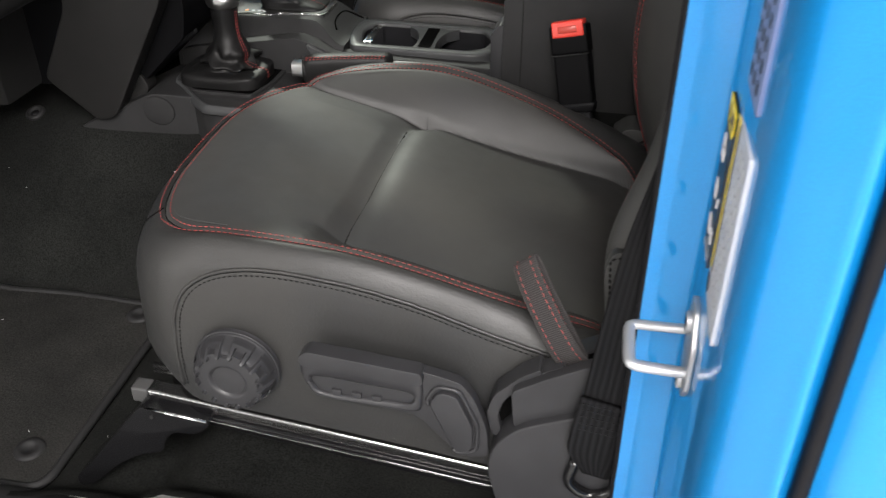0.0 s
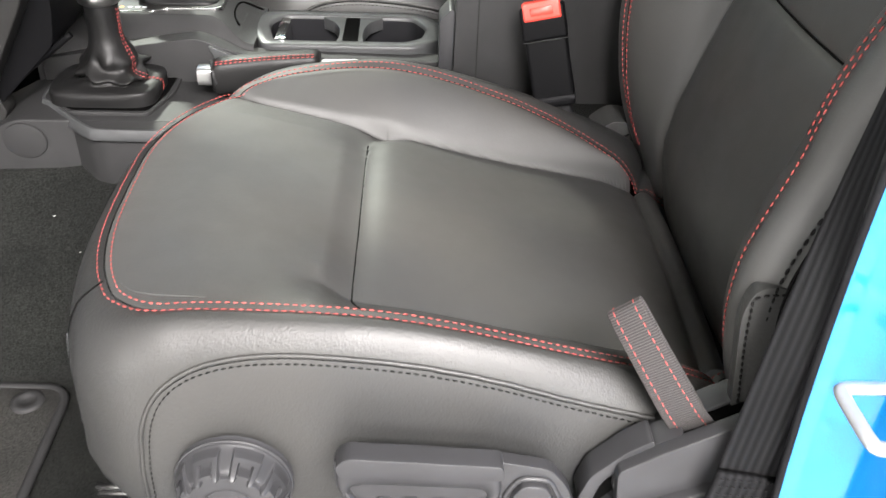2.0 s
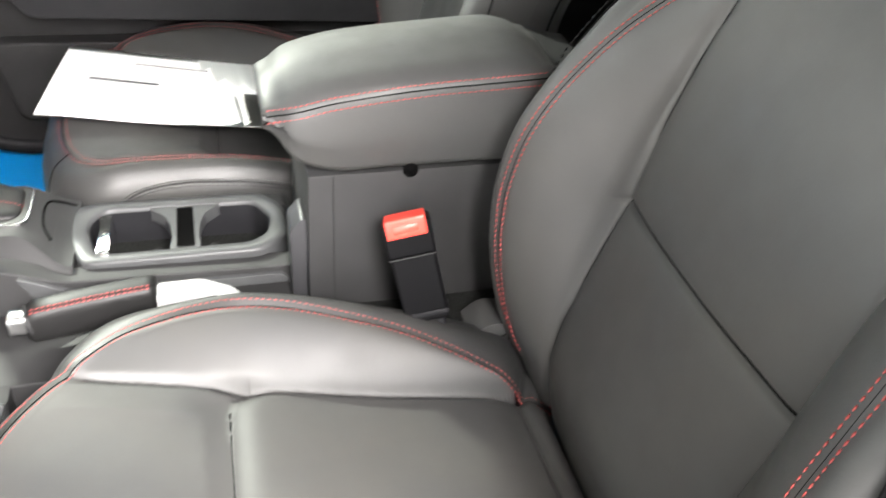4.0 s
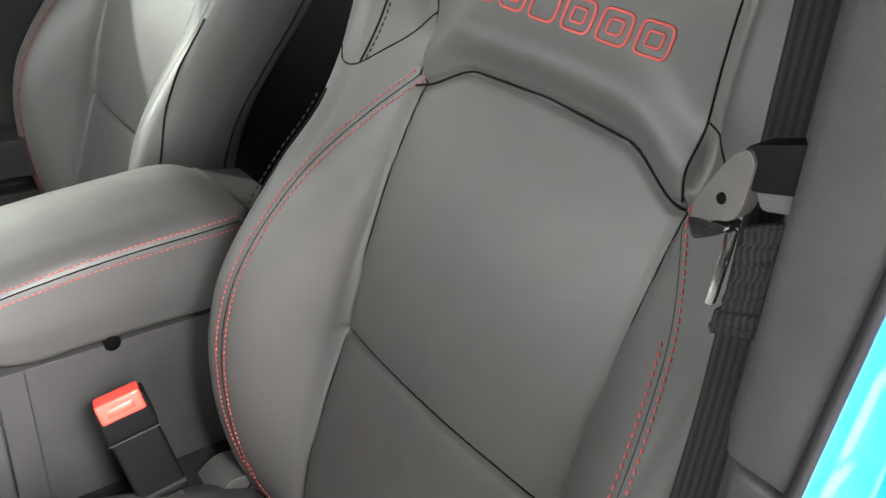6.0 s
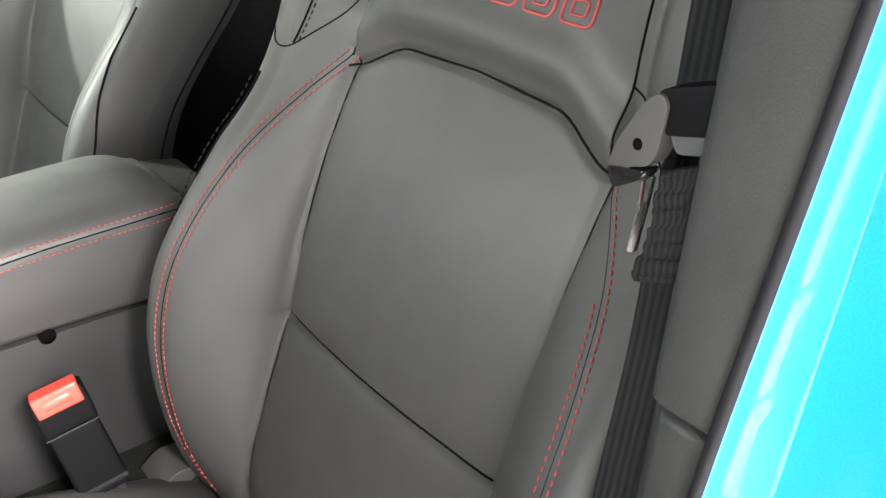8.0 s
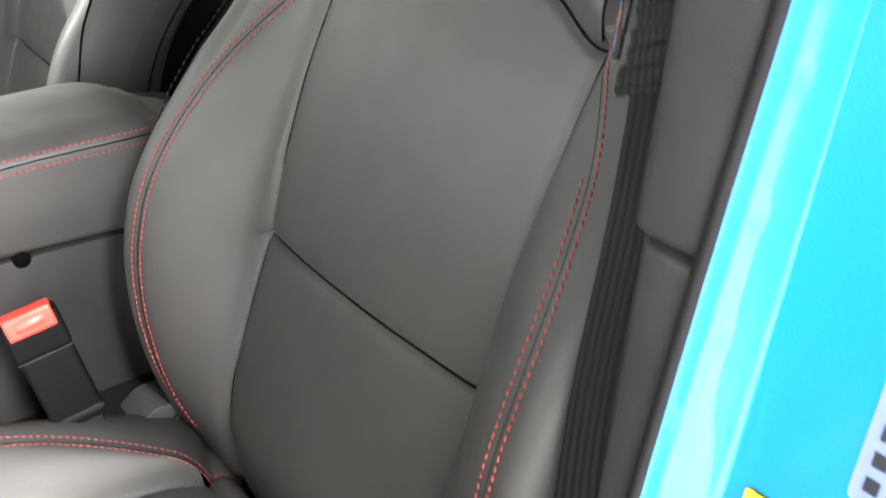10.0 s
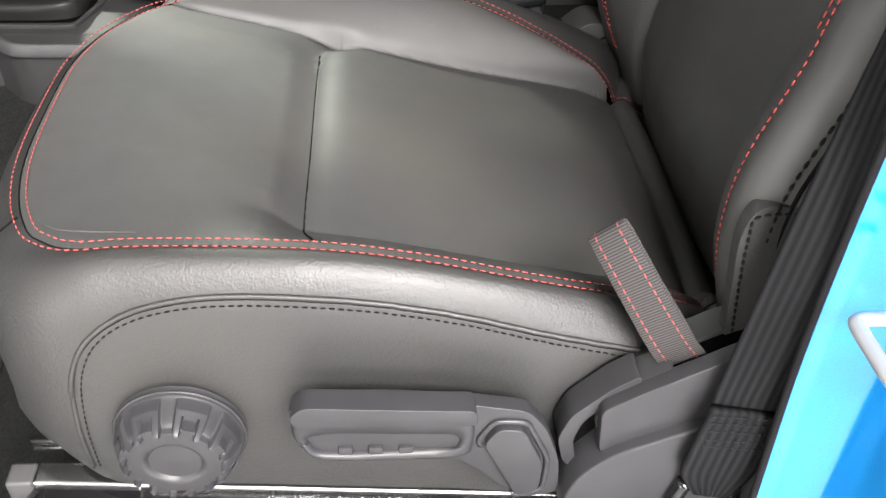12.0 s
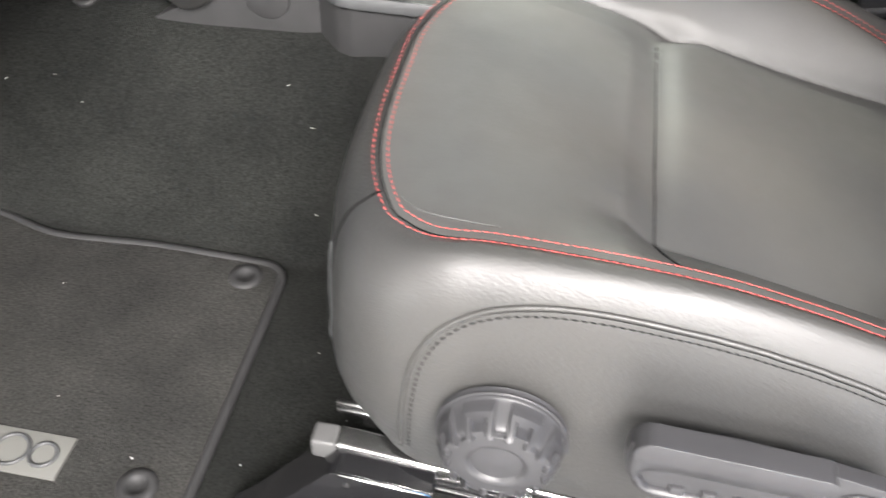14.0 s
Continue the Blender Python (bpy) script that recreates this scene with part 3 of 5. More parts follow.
    dark = []
    for sign in (-1, 1):
        mid = curve_through(crest, 110)
        t = np.gradient(mid, axis=0)
        t /= np.linalg.norm(t, axis=1)[:, None]
        for d in (-0.0054, 0.0054):
            q = mid + d * np.stack([t[:, 1], -t[:, 0]], 1)
            if sign < 0:
                q = q + np.stack([0.02 * smooth01(0.84, 0.66, q[:, 1]), 0 * q[:, 1]], 1)
            part("stitching", stitches("stitching", [back_point(sign * c, z, 0.001 - (0.003 * smooth01(0.60, 0.50, z) if sign < 0 and d < 0 else 0)) for c, z in q if sign > 0 or (z < 0.835 if d > 0 else 0.60 < z < 0.775)], RED_THREAD, 0.0046, 0.0017, 0.00075), back, "row of red stitches")
        if sign < 0:
            mid = mid + np.stack([0.02 * smooth01(0.84, 0.66, mid[:, 1]), 0 * mid[:, 1]], 1)
        dark.append(tube("t", [back_point(sign * c, z, -0.0001 if sign > 0 else -0.0005) for c, z in mid], 0.0006, CREASE, 6))
    seams = dark
    seams.append(tube("t", [back_point(c, 0.596, 0.0012) for c in np.linspace(-0.140, 0.140, 60)], 0.0009, CREASE, 6))
    seams.append(tube("t", [back_point(c, arch(c) - 0.001, 0.0018) for c in np.linspace(-0.147, 0.147, 80)], 0.0010, CREASE, 6))
    for sign in (-1, 1):
        edge = B_INSERT if sign > 0 else B_INSERT + 0.007
        seams.append(tube("t", [back_point(sign * edge, z, 0.0010) for z in np.linspace(0.36, 0.83, 120)], 0.0008, CREASE, 6))
        seams.append(tube("t", [back_point(sign * 0.146, z, 0.0002) for z in np.linspace(0.832, 0.98, 30)], 0.0009, CREASE, 6))
        yoke = curve_through([(0.147, 0.885), (0.17, 0.862), (0.195, 0.842), (0.217, 0.826), (0.232, 0.824), (0.246, 0.836)], 40)
        seams.append(tube("t", [back_point(sign * c, z, 0.0004) for c, z in yoke], 0.0007, CREASE, 6))
        seams.append(tube("t", [back_point(sign * c, z, 0.0003) for c, z in curve_through([(0.215, 0.828), (0.211, 0.86), (0.205, 0.90), (0.193, 0.97)], 30)], 0.0011, CREASE, 6))
        part("black_stitching", stitches("black_stitching", [back_point(sign * c, z, 0.001) for c, z in curve_through([(0.209, 0.832), (0.205, 0.86), (0.199, 0.90), (0.187, 0.97)], 30)], BLACK_THREAD), back)
    for s in seams:
        part("seam", s, back)
    glyphs = []
    for k in range(7):
        c0 = 0.130 - k * 0.0345
        o = rounded([(c0, 0.912), (c0 - 0.027, 0.912), (c0 - 0.030, 0.934), (c0 - 0.003, 0.934)], 0.006)
        glyphs.append(tube("g", [back_point(c, z, 0.0006) for c, z in o], 0.0013, RED_THREAD, 6, closed=True))
        if k not in (1, 3):
            i = rounded([(c0 - 0.0075, 0.918), (c0 - 0.0205, 0.918), (c0 - 0.0225, 0.928), (c0 - 0.0095, 0.928)], 0.003)
            glyphs.append(tube("g", [back_point(c, z, 0.0006) for c, z in i], 0.0011, RED_THREAD, 6, closed=True))
    for g in glyphs:
        part("embroidery", g, back, "red outline embroidery on the upper pad")
    # side seams of the backrest
    for z_top, row_k in ((0.80, 4), (0.97, 7)):
        zz = np.linspace(0.42, z_top, 60)
        for sign in (-1, 1):
            q = []
            for z in zz:
                w = back_half(sign, z)
                kk = row_k - (2.6 * smooth01(z_top - 0.16, z_top, z) if row_k == 4 else 0)
                dc = np.interp(kk, range(len(WRAP)), [a for a, b in WRAP])
                dx = np.interp(kk, range(len(WRAP)), [b for a, b in WRAP])
                q.append((back_front(math.copysign(w, sign), z) + dx - 0.0004, YC + sign * (w + dc + 0.0006), z))
            part("seam", tube("seam", q, 0.0013, CREASE, 6), back)
            part("stitching", stitches("stitching", np.array(q) + np.array([-0.0075, sign * 0.0002, 0]), BLACK_THREAD, 0.005, 0.003, 0.0011), back)
    for sign in (-1, 1):
        # runners under the cushion
        ym, yb = YC + sign * 0.248, YC + sign * 0.262
        rail = part("runner", prism("runner", [(-0.442, 0.247), (-0.442, 0.231), (0.15, 0.169), (0.15, 0.185)], "y", ym - 0.010, ym + 0.010, RAIL_STEEL, 0.003, 3), seat, "bright steel seat runner")
        part("runner_base", prism("runner_base", [(-0.442, 0.230), (-0.442, 0.218), (0.15, 0.150), (0.15, 0.168)], "y", ym - 0.013, ym + 0.014, GLOSS_BLACK, 0.002), rail, "glossy black lower rail")
        part("rail_lip", prism("rail_lip", [(-0.41, 0.2235), (-0.41, 0.2215), (0.15, 0.1575), (0.15, 0.1595)], "y", ym - 0.0150, ym - 0.012, CHROME, 0.0006), rail, "thin bright rail lip")
        part("end_cap", box("end_cap", (-0.462, ym - 0.0105, 0.2265), (-0.442, ym + 0.0095, 0.2470), CAP_GREY, 0.003, 3), rail, "grey plastic end cap")
        for dx in (0.0, 0.011):
            part("clip", box("clip", (-0.428 + dx, ym - 0.0138, 0.222), (-0.4255 + dx, ym - 0.004, 0.2395), CHROME, 0.0012), rail, "bright spring clip")
        part("clip_slot", box("clip_slot", (-0.424, ym - 0.0106, 0.232), (-0.417, ym - 0.009, 0.240), DARK, 0), rail)
        o = [(-0.440, 0.242), (-0.361, 0.234), (-0.361, 0.226), (-0.378, 0.211), (-0.404, 0.210), (-0.418, 0.198), (-0.425, 0.174), (-0.456, 0.163), (-0.49, 0.138), (-0.53, 0.096), (-0.55, 0.088), (-0.552, 0.104), (-0.519, 0.140), (-0.488, 0.182), (-0.462, 0.214)]
        br = part("front_bracket", prism("front_bracket", rounded(o, 0.008), "y", yb - 0.017, yb + 0.024, GLOSS_BLACK, 0.004, 3), rail, "glossy black bracket bent down to the floor")
        # chrome tube paints the reflection along the gloss bracket's top
        part("bracket_glint", tube("bracket_glint", [(-0.434, yb - 0.016, 0.2395), (-0.363, yb - 0.016, 0.2325)], 0.0022, CHROME, 8), br, "chrome line painted as the glint on the upper edge")
        part("bolt", tube("bolt", [(-0.428, yb - 0.019, 0.229), (-0.428, yb - 0.010, 0.229)], 0.0022, DARK, 10), br)
        part("rear_foot", prism("rear_foot", rounded([(0.05, 0.19), (0.14, 0.18), (0.16, 0.085), (0.05, 0.085)], 0.01), "y", ym - 0.02, ym + 0.02, GLOSS_BLACK, 0.004), rail)
    for z in (0.252, 0.2435):
        part("height_rod", tube("height_rod", [(-0.450, 0.714, z), (-0.36, 0.714, z - 0.006)], 0.0036, RAIL_STEEL, 10), seat, "bright rod under the cushion")
    part("latch_bar", box("latch_bar", (-0.43, 0.712, 0.225), (-0.36, 0.73, 0.246), RAIL_STEEL, 0.003), seat, "bright steel latch bar")
    part("pan", box("pan", (-0.40, YC - 0.23, 0.225), (0.12, YC + 0.23, 0.29), DARK, 0.01), seat)
    return seat


driver_seat = front_seat("black leather car seat with red double stitching and side controls")
passenger_seat = copy_thing(driver_seat, Matrix.Translation((-0.09, YC + 0.775, 0.072)))
for ob in list(passenger_seat.children_recursive):
    if ob.name.startswith("stitching") and sum(v.co.y for v in ob.data.vertices) / len(ob.data.vertices) < YC - 0.1 and ob.data.vertices[0].co.z > 0.36:
        bpy.data.objects.remove(ob)
tagged(passenger_seat, "black leather passenger car seat with red double stitching")


def seat_controls(seat):
    yw = 0.672
    height_knob(seat, (-0.316, yw - 0.010, 0.3195))
    out = rounded([(-0.236, 0.345), (-0.236, 0.368), (-0.229, 0.378), (-0.172, 0.376), (-0.113, 0.369), (-0.076, 0.361), (-0.062, 0.341), (-0.050, 0.305), (-0.047, 0.268), (-0.076, 0.263), (-0.111, 0.303), (-0.122, 0.312), (-0.195, 0.317), (-0.225, 0.321)], 0.008)
    lever = part("recline_lever", prism("recline_lever", out, "y", 0.6365, 0.648, PLASTIC_SOFT, 0.003, 3), seat, "long black plastic lever")
    # raised frame of the handle round a sunken field
    rim = resample(rounded([(-0.2345, 0.345), (-0.2345, 0.367), (-0.228, 0.3765), (-0.118, 0.368), (-0.112, 0.350), (-0.114, 0.318), (-0.195, 0.319), (-0.224, 0.3225), (-0.2345, 0.345)][:-1], 0.010) + [(-0.2345, 0.3505)], 90)[:-1]
    well = resample(rounded([(-0.2255, 0.340), (-0.223, 0.3465), (-0.126, 0.3405), (-0.1215, 0.335), (-0.124, 0.3265), (-0.195, 0.3255), (-0.2185, 0.3275)], 0.005) + [(-0.2255, 0.3405)], 90)[:-1]
    rows = [[(x, y, z) for x, z in ring] for ring, y in ((rim, 0.640), (rim, 0.6345))]
    rows += [[(x + (wx - x) * f, y, z + (wz - z) * f) for (x, z), (wx, wz) in zip(rim, well)] for f, y in ((0.18, 0.6322), (0.5, 0.6318), (0.85, 0.6330), (1.0, 0.6365), (1.0, 0.640))]
    part("grip_frame", grid_mesh("grip_frame", rows, PLASTIC_SOFT, closed_v=True), lever)
    part("grip", prism("grip", rounded([(-0.232, 0.362), (-0.2345, 0.372), (-0.226, 0.381), (-0.113, 0.3725), (-0.111, 0.358)], 0.005), "y", 0.6285, 0.646, PLASTIC_SOFT, 0.004, 3), lever)
    part("pivot", tube("pivot", [(-0.08, 0.64, 0.31), (-0.08, 0.675, 0.31)], 0.018, PLASTIC, 20), lever)
    part("raised_pad", prism("raised_pad", rounded([(-0.106, 0.334), (-0.097, 0.350), (-0.079, 0.348), (-0.063, 0.310), (-0.0635, 0.279), (-0.079, 0.273)], 0.006), "y", 0.6305, 0.64, PLASTIC_SOFT, 0.003, 3), lever)
    part("pad_edge", tube("pad_edge", resample([(x, 0.6355, z) for x, z in rounded([(-0.110, 0.334), (-0.099, 0.354), (-0.077, 0.352), (-0.059, 0.311), (-0.0595, 0.275), (-0.080, 0.268)], 0.006)], 60), 0.0022, PLASTIC_SOFT, 8), lever)
    for k in range(3):
        x0 = -0.205 + k * 0.0205
        part("nub", box("nub", (x0, 0.6335, 0.3245 - k * 0.0008), (x0 + 0.010, 0.640, 0.3325 - k * 0.0008), PLASTIC_SOFT, 0.0018), lever)
    # cover round the hinge at the back of the cushion
    up = rounded([(-0.046, 0.296), (-0.050, 0.318), (-0.043, 0.335), (-0.020, 0.356), (0.018, 0.387), (0.061, 0.412), (0.12, 0.432), (0.15, 0.40), (0.13, 0.34), (0.05, 0.33)], 0.010)
    cover = part("hinge_cover", prism("hinge_cover", up, "y", 0.662, 0.684, PLASTIC_SOFT, 0.005, 3), seat, "black plastic hinge cover with a strap slot")
    brow = rounded([(-0.002, 0.386), (-0.020, 0.3735), (-0.045, 0.346), (-0.052, 0.322), (-0.046, 0.296), (-0.037, 0.288), (-0.037, 0.302), (-0.041, 0.320), (-0.036, 0.340), (-0.021, 0.359), (-0.002, 0.374)], 0.006)
    part("brow", prism("brow", brow, "y", 0.643, 0.666, PLASTIC_SOFT, 0.004, 3), cover, "rounded edge of the hinge cover")
    lip = rounded([(-0.024, 0.318), (-0.028, 0.362), (0.0, 0.381), (0.017, 0.391), (0.06, 0.416), (0.12, 0.438), (0.15, 0.38), (0.13, 0.34), (0.05, 0.33)], 0.006)
    part("front_lip", prism("front_lip", lip, "y", 0.633, 0.6455, PLASTIC_SOFT, 0.003, 3), cover)
    # solid black filler, painted as the shade inside the strap slot
    part("slot", prism("slot", [(0.015, 0.34), (0.017, 0.383), (0.06, 0.408), (0.12, 0.43), (0.12, 0.35)], "y", 0.645, 0.664, PAINTED_GAP, 0), cover)
    part("slot_end", prism("slot_end", rounded([(-0.026, 0.33), (-0.0275, 0.362), (0.0, 0.3815), (0.019, 0.3925), (0.019, 0.34)], 0.004), "y", 0.644, 0.665, PLASTIC_SOFT, 0.002), cover)
    lo = rounded([(-0.036, 0.215), (-0.048, 0.268), (-0.040, 0.300), (-0.017, 0.326), (0.05, 0.357), (0.12, 0.385), (0.15, 0.33), (0.15, 0.19), (0.0, 0.19)], 0.014)
    part("lower_cover", prism("lower_cover", lo, "y", 0.624, 0.69, PLASTIC_SOFT, 0.009, 3), cover)
    # black block painted as the shade between brow and lip
    part("recess", prism("recess", rounded([(-0.043, 0.300), (-0.047, 0.320), (-0.040, 0.345), (-0.024, 0.364), (-0.020, 0.33)], 0.004), "y", 0.650, 0.663, PAINTED_GAP, 0), cover, "black fill painted as the shade in the hinge cover gap")
    # pull strap
    L = [(0.030, 0.653, 0.358), (0.014, 0.654, 0.381), (0.0, 0.656, 0.402), (-0.024, 0.672, 0.440), (-0.038, 0.692, 0.460), (-0.034, 0.698, 0.456), (-0.018, 0.685, 0.429), (0.006, 0.668, 0.392), (0.026, 0.658, 0.358)]
    R = [(0.056, 0.650, 0.376), (0.040, 0.6505, 0.399), (0.026, 0.650, 0.418), (0.0, 0.664, 0.455), (-0.018, 0.686, 0.480), (-0.014, 0.692, 0.476), (0.006, 0.677, 0.446), (0.031, 0.662, 0.409), (0.051, 0.655, 0.376)]
    strap = part("pull_strap", ribbon("pull_strap", L, R, 0.0018, STRAP, 120), seat, "grey woven pull strap with red stitching")
    a, b = curve_through(L, 90), curve_through(R, 90)
    for f in (0.2, 0.8):
        mid = a + (b - a) * f
        t = np.gradient(mid, axis=0)
        nn = np.cross(t, b - a)
        nn /= np.linalg.norm(nn, axis=1)[:, None]
        for s in (1, -1):
            part("stitching", stitches("stitching", mid + nn * 0.0012 * s, RED_THREAD, 0.005, 0.0012, 0.0005), strap)
    rf = part("rear_flap", prism("rear_flap", rounded([(0.032, 0.362), (0.060, 0.386), (0.088, 0.382), (0.11, 0.33), (0.045, 0.322)], 0.014), "y", 1.160, 1.208, LEATHER, 0.014, 4), seat, "folded leather flap at the back of the cushion")
    part("seam", tube("seam", curve_through([(0.044, 1.160, 0.346), (0.062, 1.160, 0.356), (0.082, 1.160, 0.368)], 20), 0.0012, CREASE, 6), rf)
    # leather flap beside the hinge
    flap = rounded([(0.056, 0.39), (0.043, 0.49), (0.050, 0.514), (0.12, 0.506), (0.13, 0.39)], 0.012)
    fl = part("side_flap", prism("side_flap", flap, "y", 0.660, 0.672, LEATHER_SIDE, 0.003), seat, "stitched black leather flap")
    part("black_stitching", stitches("black_stitching", curve_through([(0.060, 0.659, 0.39), (0.049, 0.659, 0.485), (0.056, 0.659, 0.507), (0.12, 0.659, 0.50)], 60), BLACK_THREAD, 0.004, 0.002, 0.001), fl)
    hem = [(0.072, 0.676, 0.515), (0.09, 0.680, 0.57), (0.112, 0.684, 0.64), (0.16, 0.69, 0.74)]
    for d in (0.0, 0.008):
        part("black_stitching", stitches("black_stitching", curve_through([(x + d, y - 0.006, z) for x, y, z in hem], 60), BLACK_THREAD, 0.005, 0.0025, 0.0011), fl)


seat_controls(driver_seat)

# ---- setting ----
def ground_sheet():
    return single("ground", box("ground", (-6, -5, -0.66), (6, 7, -0.60), CONCRETE, 0), "pale grey hall floor under the car", "floor", kind="structure")


ground_sheet()
for nm, lo, hi in (("wall_north", (-6, 7, -0.6), (6, 7.2, 4)), ("wall_south", (-6, -5.2, -0.6), (6, -5, 4)), ("wall_east", (6, -5.2, -0.6), (6.2, 7.2, 4)), ("wall_west", (-6.2, -5.2, -0.6), (-6, 7.2, 4))):
    single(nm, box(nm, lo, hi, HALL_WHITE, 0), "plain white hall wall", "wall", kind="structure")
single("ceiling", box("ceiling", (-6.2, -5.2, 4), (6.2, 7.2, 4.1), HALL_WHITE, 0), "plain white hall ceiling", "ceiling", kind="structure")


def carpet_height(x, y):
    z = 0.07 + 0.022 * smooth01(-0.62, -0.5, x) + 0.03 * smooth01(-0.46, -0.40, x)
    z += 0.17 * smooth01(1.02, 1.10, y) + 0.075 * smooth01(1.08, 1.19, y) - 0.245 * smooth01(1.46, 1.62, y)
    z += 0.05 * smooth01(0.66, 0.60, y) if y < 0.66 else 0
    z += 0.35 * smooth01(-1.05, -1.45, x) if x < -1.05 else 0
    return z + 0.004 * noise.noise((x * 6, y * 6, 0))


def car_floor():
    pts = [[(x, y, carpet_height(x, y)) for y in np.linspace(0.60, 2.02, 140)] for x in np.linspace(-1.5, 1.2, 180)]
    single("floor", grid_mesh("floor", pts, CARPET), "black carpet of the car's footwell and tunnel", "carpet", kind="structure")


car_floor()
random.seed(5)
bits = []
for _ in range(26):
    x, y = random.uniform(-1.1, -0.40), random.uniform(0.67, 1.12)
    q = Vector((x, y, max(carpet_height(x, y), 0.0835 if x < -0.62 and y < 1.0 else 0) + 0.002))
    d = Vector((random.uniform(-1, 1), random.uniform(-1, 1), 0.2)) * 0.0012
    bits.append(tube("lint", [q - d, q, q + d], 0.0004, WHITE, 4))
single("lint", merged("lint", bits), "tiny pale lint specks on the carpet", "lint", kind="stuff")
fastener = thing("carpet_fastener", (-0.88, 1.18, 0.315), "round grey plastic carpet fastener on the tunnel", "fastener")
part("washer", tube("washer", [(-0.88 + 0.011 * math.cos(a), 1.178 + 0.011 * math.sin(a), 0.313 + 0.004 * math.sin(a)) for a in np.linspace(0, 2 * math.pi, 24, endpoint=False)], 0.0045, PLASTIC, 8, closed=True), fastener)
part("pin", tube("pin", [(-0.88, 1.178, 0.308), (-0.88, 1.177, 0.314)], 0.006, RUBBER, 12), fastener)
single("door_sill", prism("door_sill", rounded([(0.40, 0.02), (0.47, 0.115), (0.60, 0.125), (0.635, 0.10), (0.64, -0.05), (0.42, -0.05)], 0.02), "x", -1.4, 0.14, PLASTIC, 0.004), "black plastic sill trim under the door opening", "sill", kind="structure")


# plan of the painted pillar: weld flange, fillet, flat face, outer corner
PILLAR_PLAN = curve_through([(0.0735, 0.6050), (0.0750, 0.6035), (0.079, 0.6022), (0.0845, 0.6008), (0.0860, 0.5996), (0.091, 0.5957), (0.097, 0.5912), (0.103, 0.5867), (0.1078, 0.5832), (0.1092, 0.5810), (0.1096, 0.575), (0.1100, 0.568),
                             (0.1100, 0.54), (0.111, 0.50), (0.112, 0.475), (0.1145, 0.45), (0.119, 0.435), (0.126, 0.425), (0.142, 0.41), (0.152, 0.402), (0.157, 0.409), (0.160, 0.420), (0.167, 0.424), (0.176, 0.418), (0.186, 0.408), (0.2, 0.403)], 170)


def flange_shift(z):
    """How the edge of the weld flange wanders with height."""
    return tab(z, [0.05, 0.2, 0.3, 0.45, 0.55, 0.8, 0.94, 1.3], [-0.03, -0.022, -0.014, 0.0, 0.002, -0.010, -0.021, -0.045])


def door_pillar():
    p = thing("door_pillar", (0.12, 0.52, 0.1), "bright blue painted door pillar with black rubber seal", "door pillar", kind="structure")
    rows = []
    for z in np.linspace(0.05, 1.3, 320):
        row = []
        for x, y in PILLAR_PLAN:
            y += flange_shift(z) * smooth01(0.572, 0.600, y)
            for zz in (0.45, 0.505, 0.56, 0.615, 0.67, 0.725, 0.78, 0.835, 0.89):
                y += 0.0016 * math.exp(-(((z - zz) / 0.0035) ** 2 + ((x - 0.0885) / 0.0028) ** 2))
            row.append((x + 0.0004 * noise.noise((x * 40, y * 40, z * 9)), y, z))
        row += [(0.3, 0.395, z), (0.5, 0.39, z)]
        rows.append(row)
    part("panel", grid_mesh("panel", rows, BLUE), p, "glossy bright blue paint")
    # black strip paints the gap's shade, only up its lower part
    part("door_gap", tube("door_gap", [(0.1700, 0.4190, z) for z in np.linspace(0.06, 0.74, 40)], 0.0055, RUBBER, 10), p, "black strip painted as the shade in the rear door gap")
    part("seal", tube("seal", [(0.0745, 0.6065 + flange_shift(z), z) for z in np.linspace(0.08, 1.28, 60)], 0.0032, RUBBER, 10), p, "black rubber door seal")
    for nm, z0, z1, out in (("lower_trim", 0.12, 0.808, 0.0), ("upper_trim", 0.813, 1.3, 0.0035)):
        rows = []
        for z, inset in [(z0, 0.003), (z0 + 0.002, 0.0008), (z0 + 0.004, 0.0)] + [(q, 0.0) for q in np.linspace(z0 + 0.01, z1 - 0.01, 30)] + [(z1 - 0.004, 0.0), (z1 - 0.002, 0.0008), (z1, 0.003)]:
            e = 0.6085 + flange_shift(z)
            x0 = 0.0805 - out + inset
            rows.append([(x0 + 0.003, e + inset, z), (x0, e + 0.003, z), (x0, 0.625, z), (x0 + 0.002, 0.6275 + out, z), (0.10, 0.641 + out, z), (0.25, 0.662, z), (0.25, 0.63, z), (0.10, 0.613, z)])
        part(nm, grid_mesh(nm, rows, TRIM, closed_v=True, caps=True), p, "black grained plastic pillar trim")
    st = part("striker", prism("striker", rounded([(0.556, 0.555), (0.532, 0.558), (0.512, 0.535), (0.512, 0.500), (0.530, 0.478), (0.552, 0.490), (0.565, 0.525)], 0.006), "x", 0.1062, 0.1102, STEEL, 0.0015), p, "zinc steel door striker")
    loop = curve_through([(0.108, 0.558, 0.520), (0.085, 0.562, 0.516), (0.070, 0.5645, 0.5135), (0.066, 0.561, 0.513), (0.066, 0.543, 0.513), (0.067, 0.524, 0.513), (0.071, 0.520, 0.512), (0.088, 0.521, 0.510), (0.108, 0.523, 0.508)], 60)
    part("loop", tube("loop", loop, 0.0045, STEEL, 12, flat=0.8), st)
    for y, z in ((0.540, 0.541), (0.536, 0.492)):
        o = [(y + 0.008 * math.cos(a), z + 0.008 * math.sin(a)) for a in np.linspace(0, 2 * math.pi, 20, endpoint=False)]
        part("bolt", prism("bolt", o, "x", 0.1025, 0.107, STEEL, 0.0012), st)
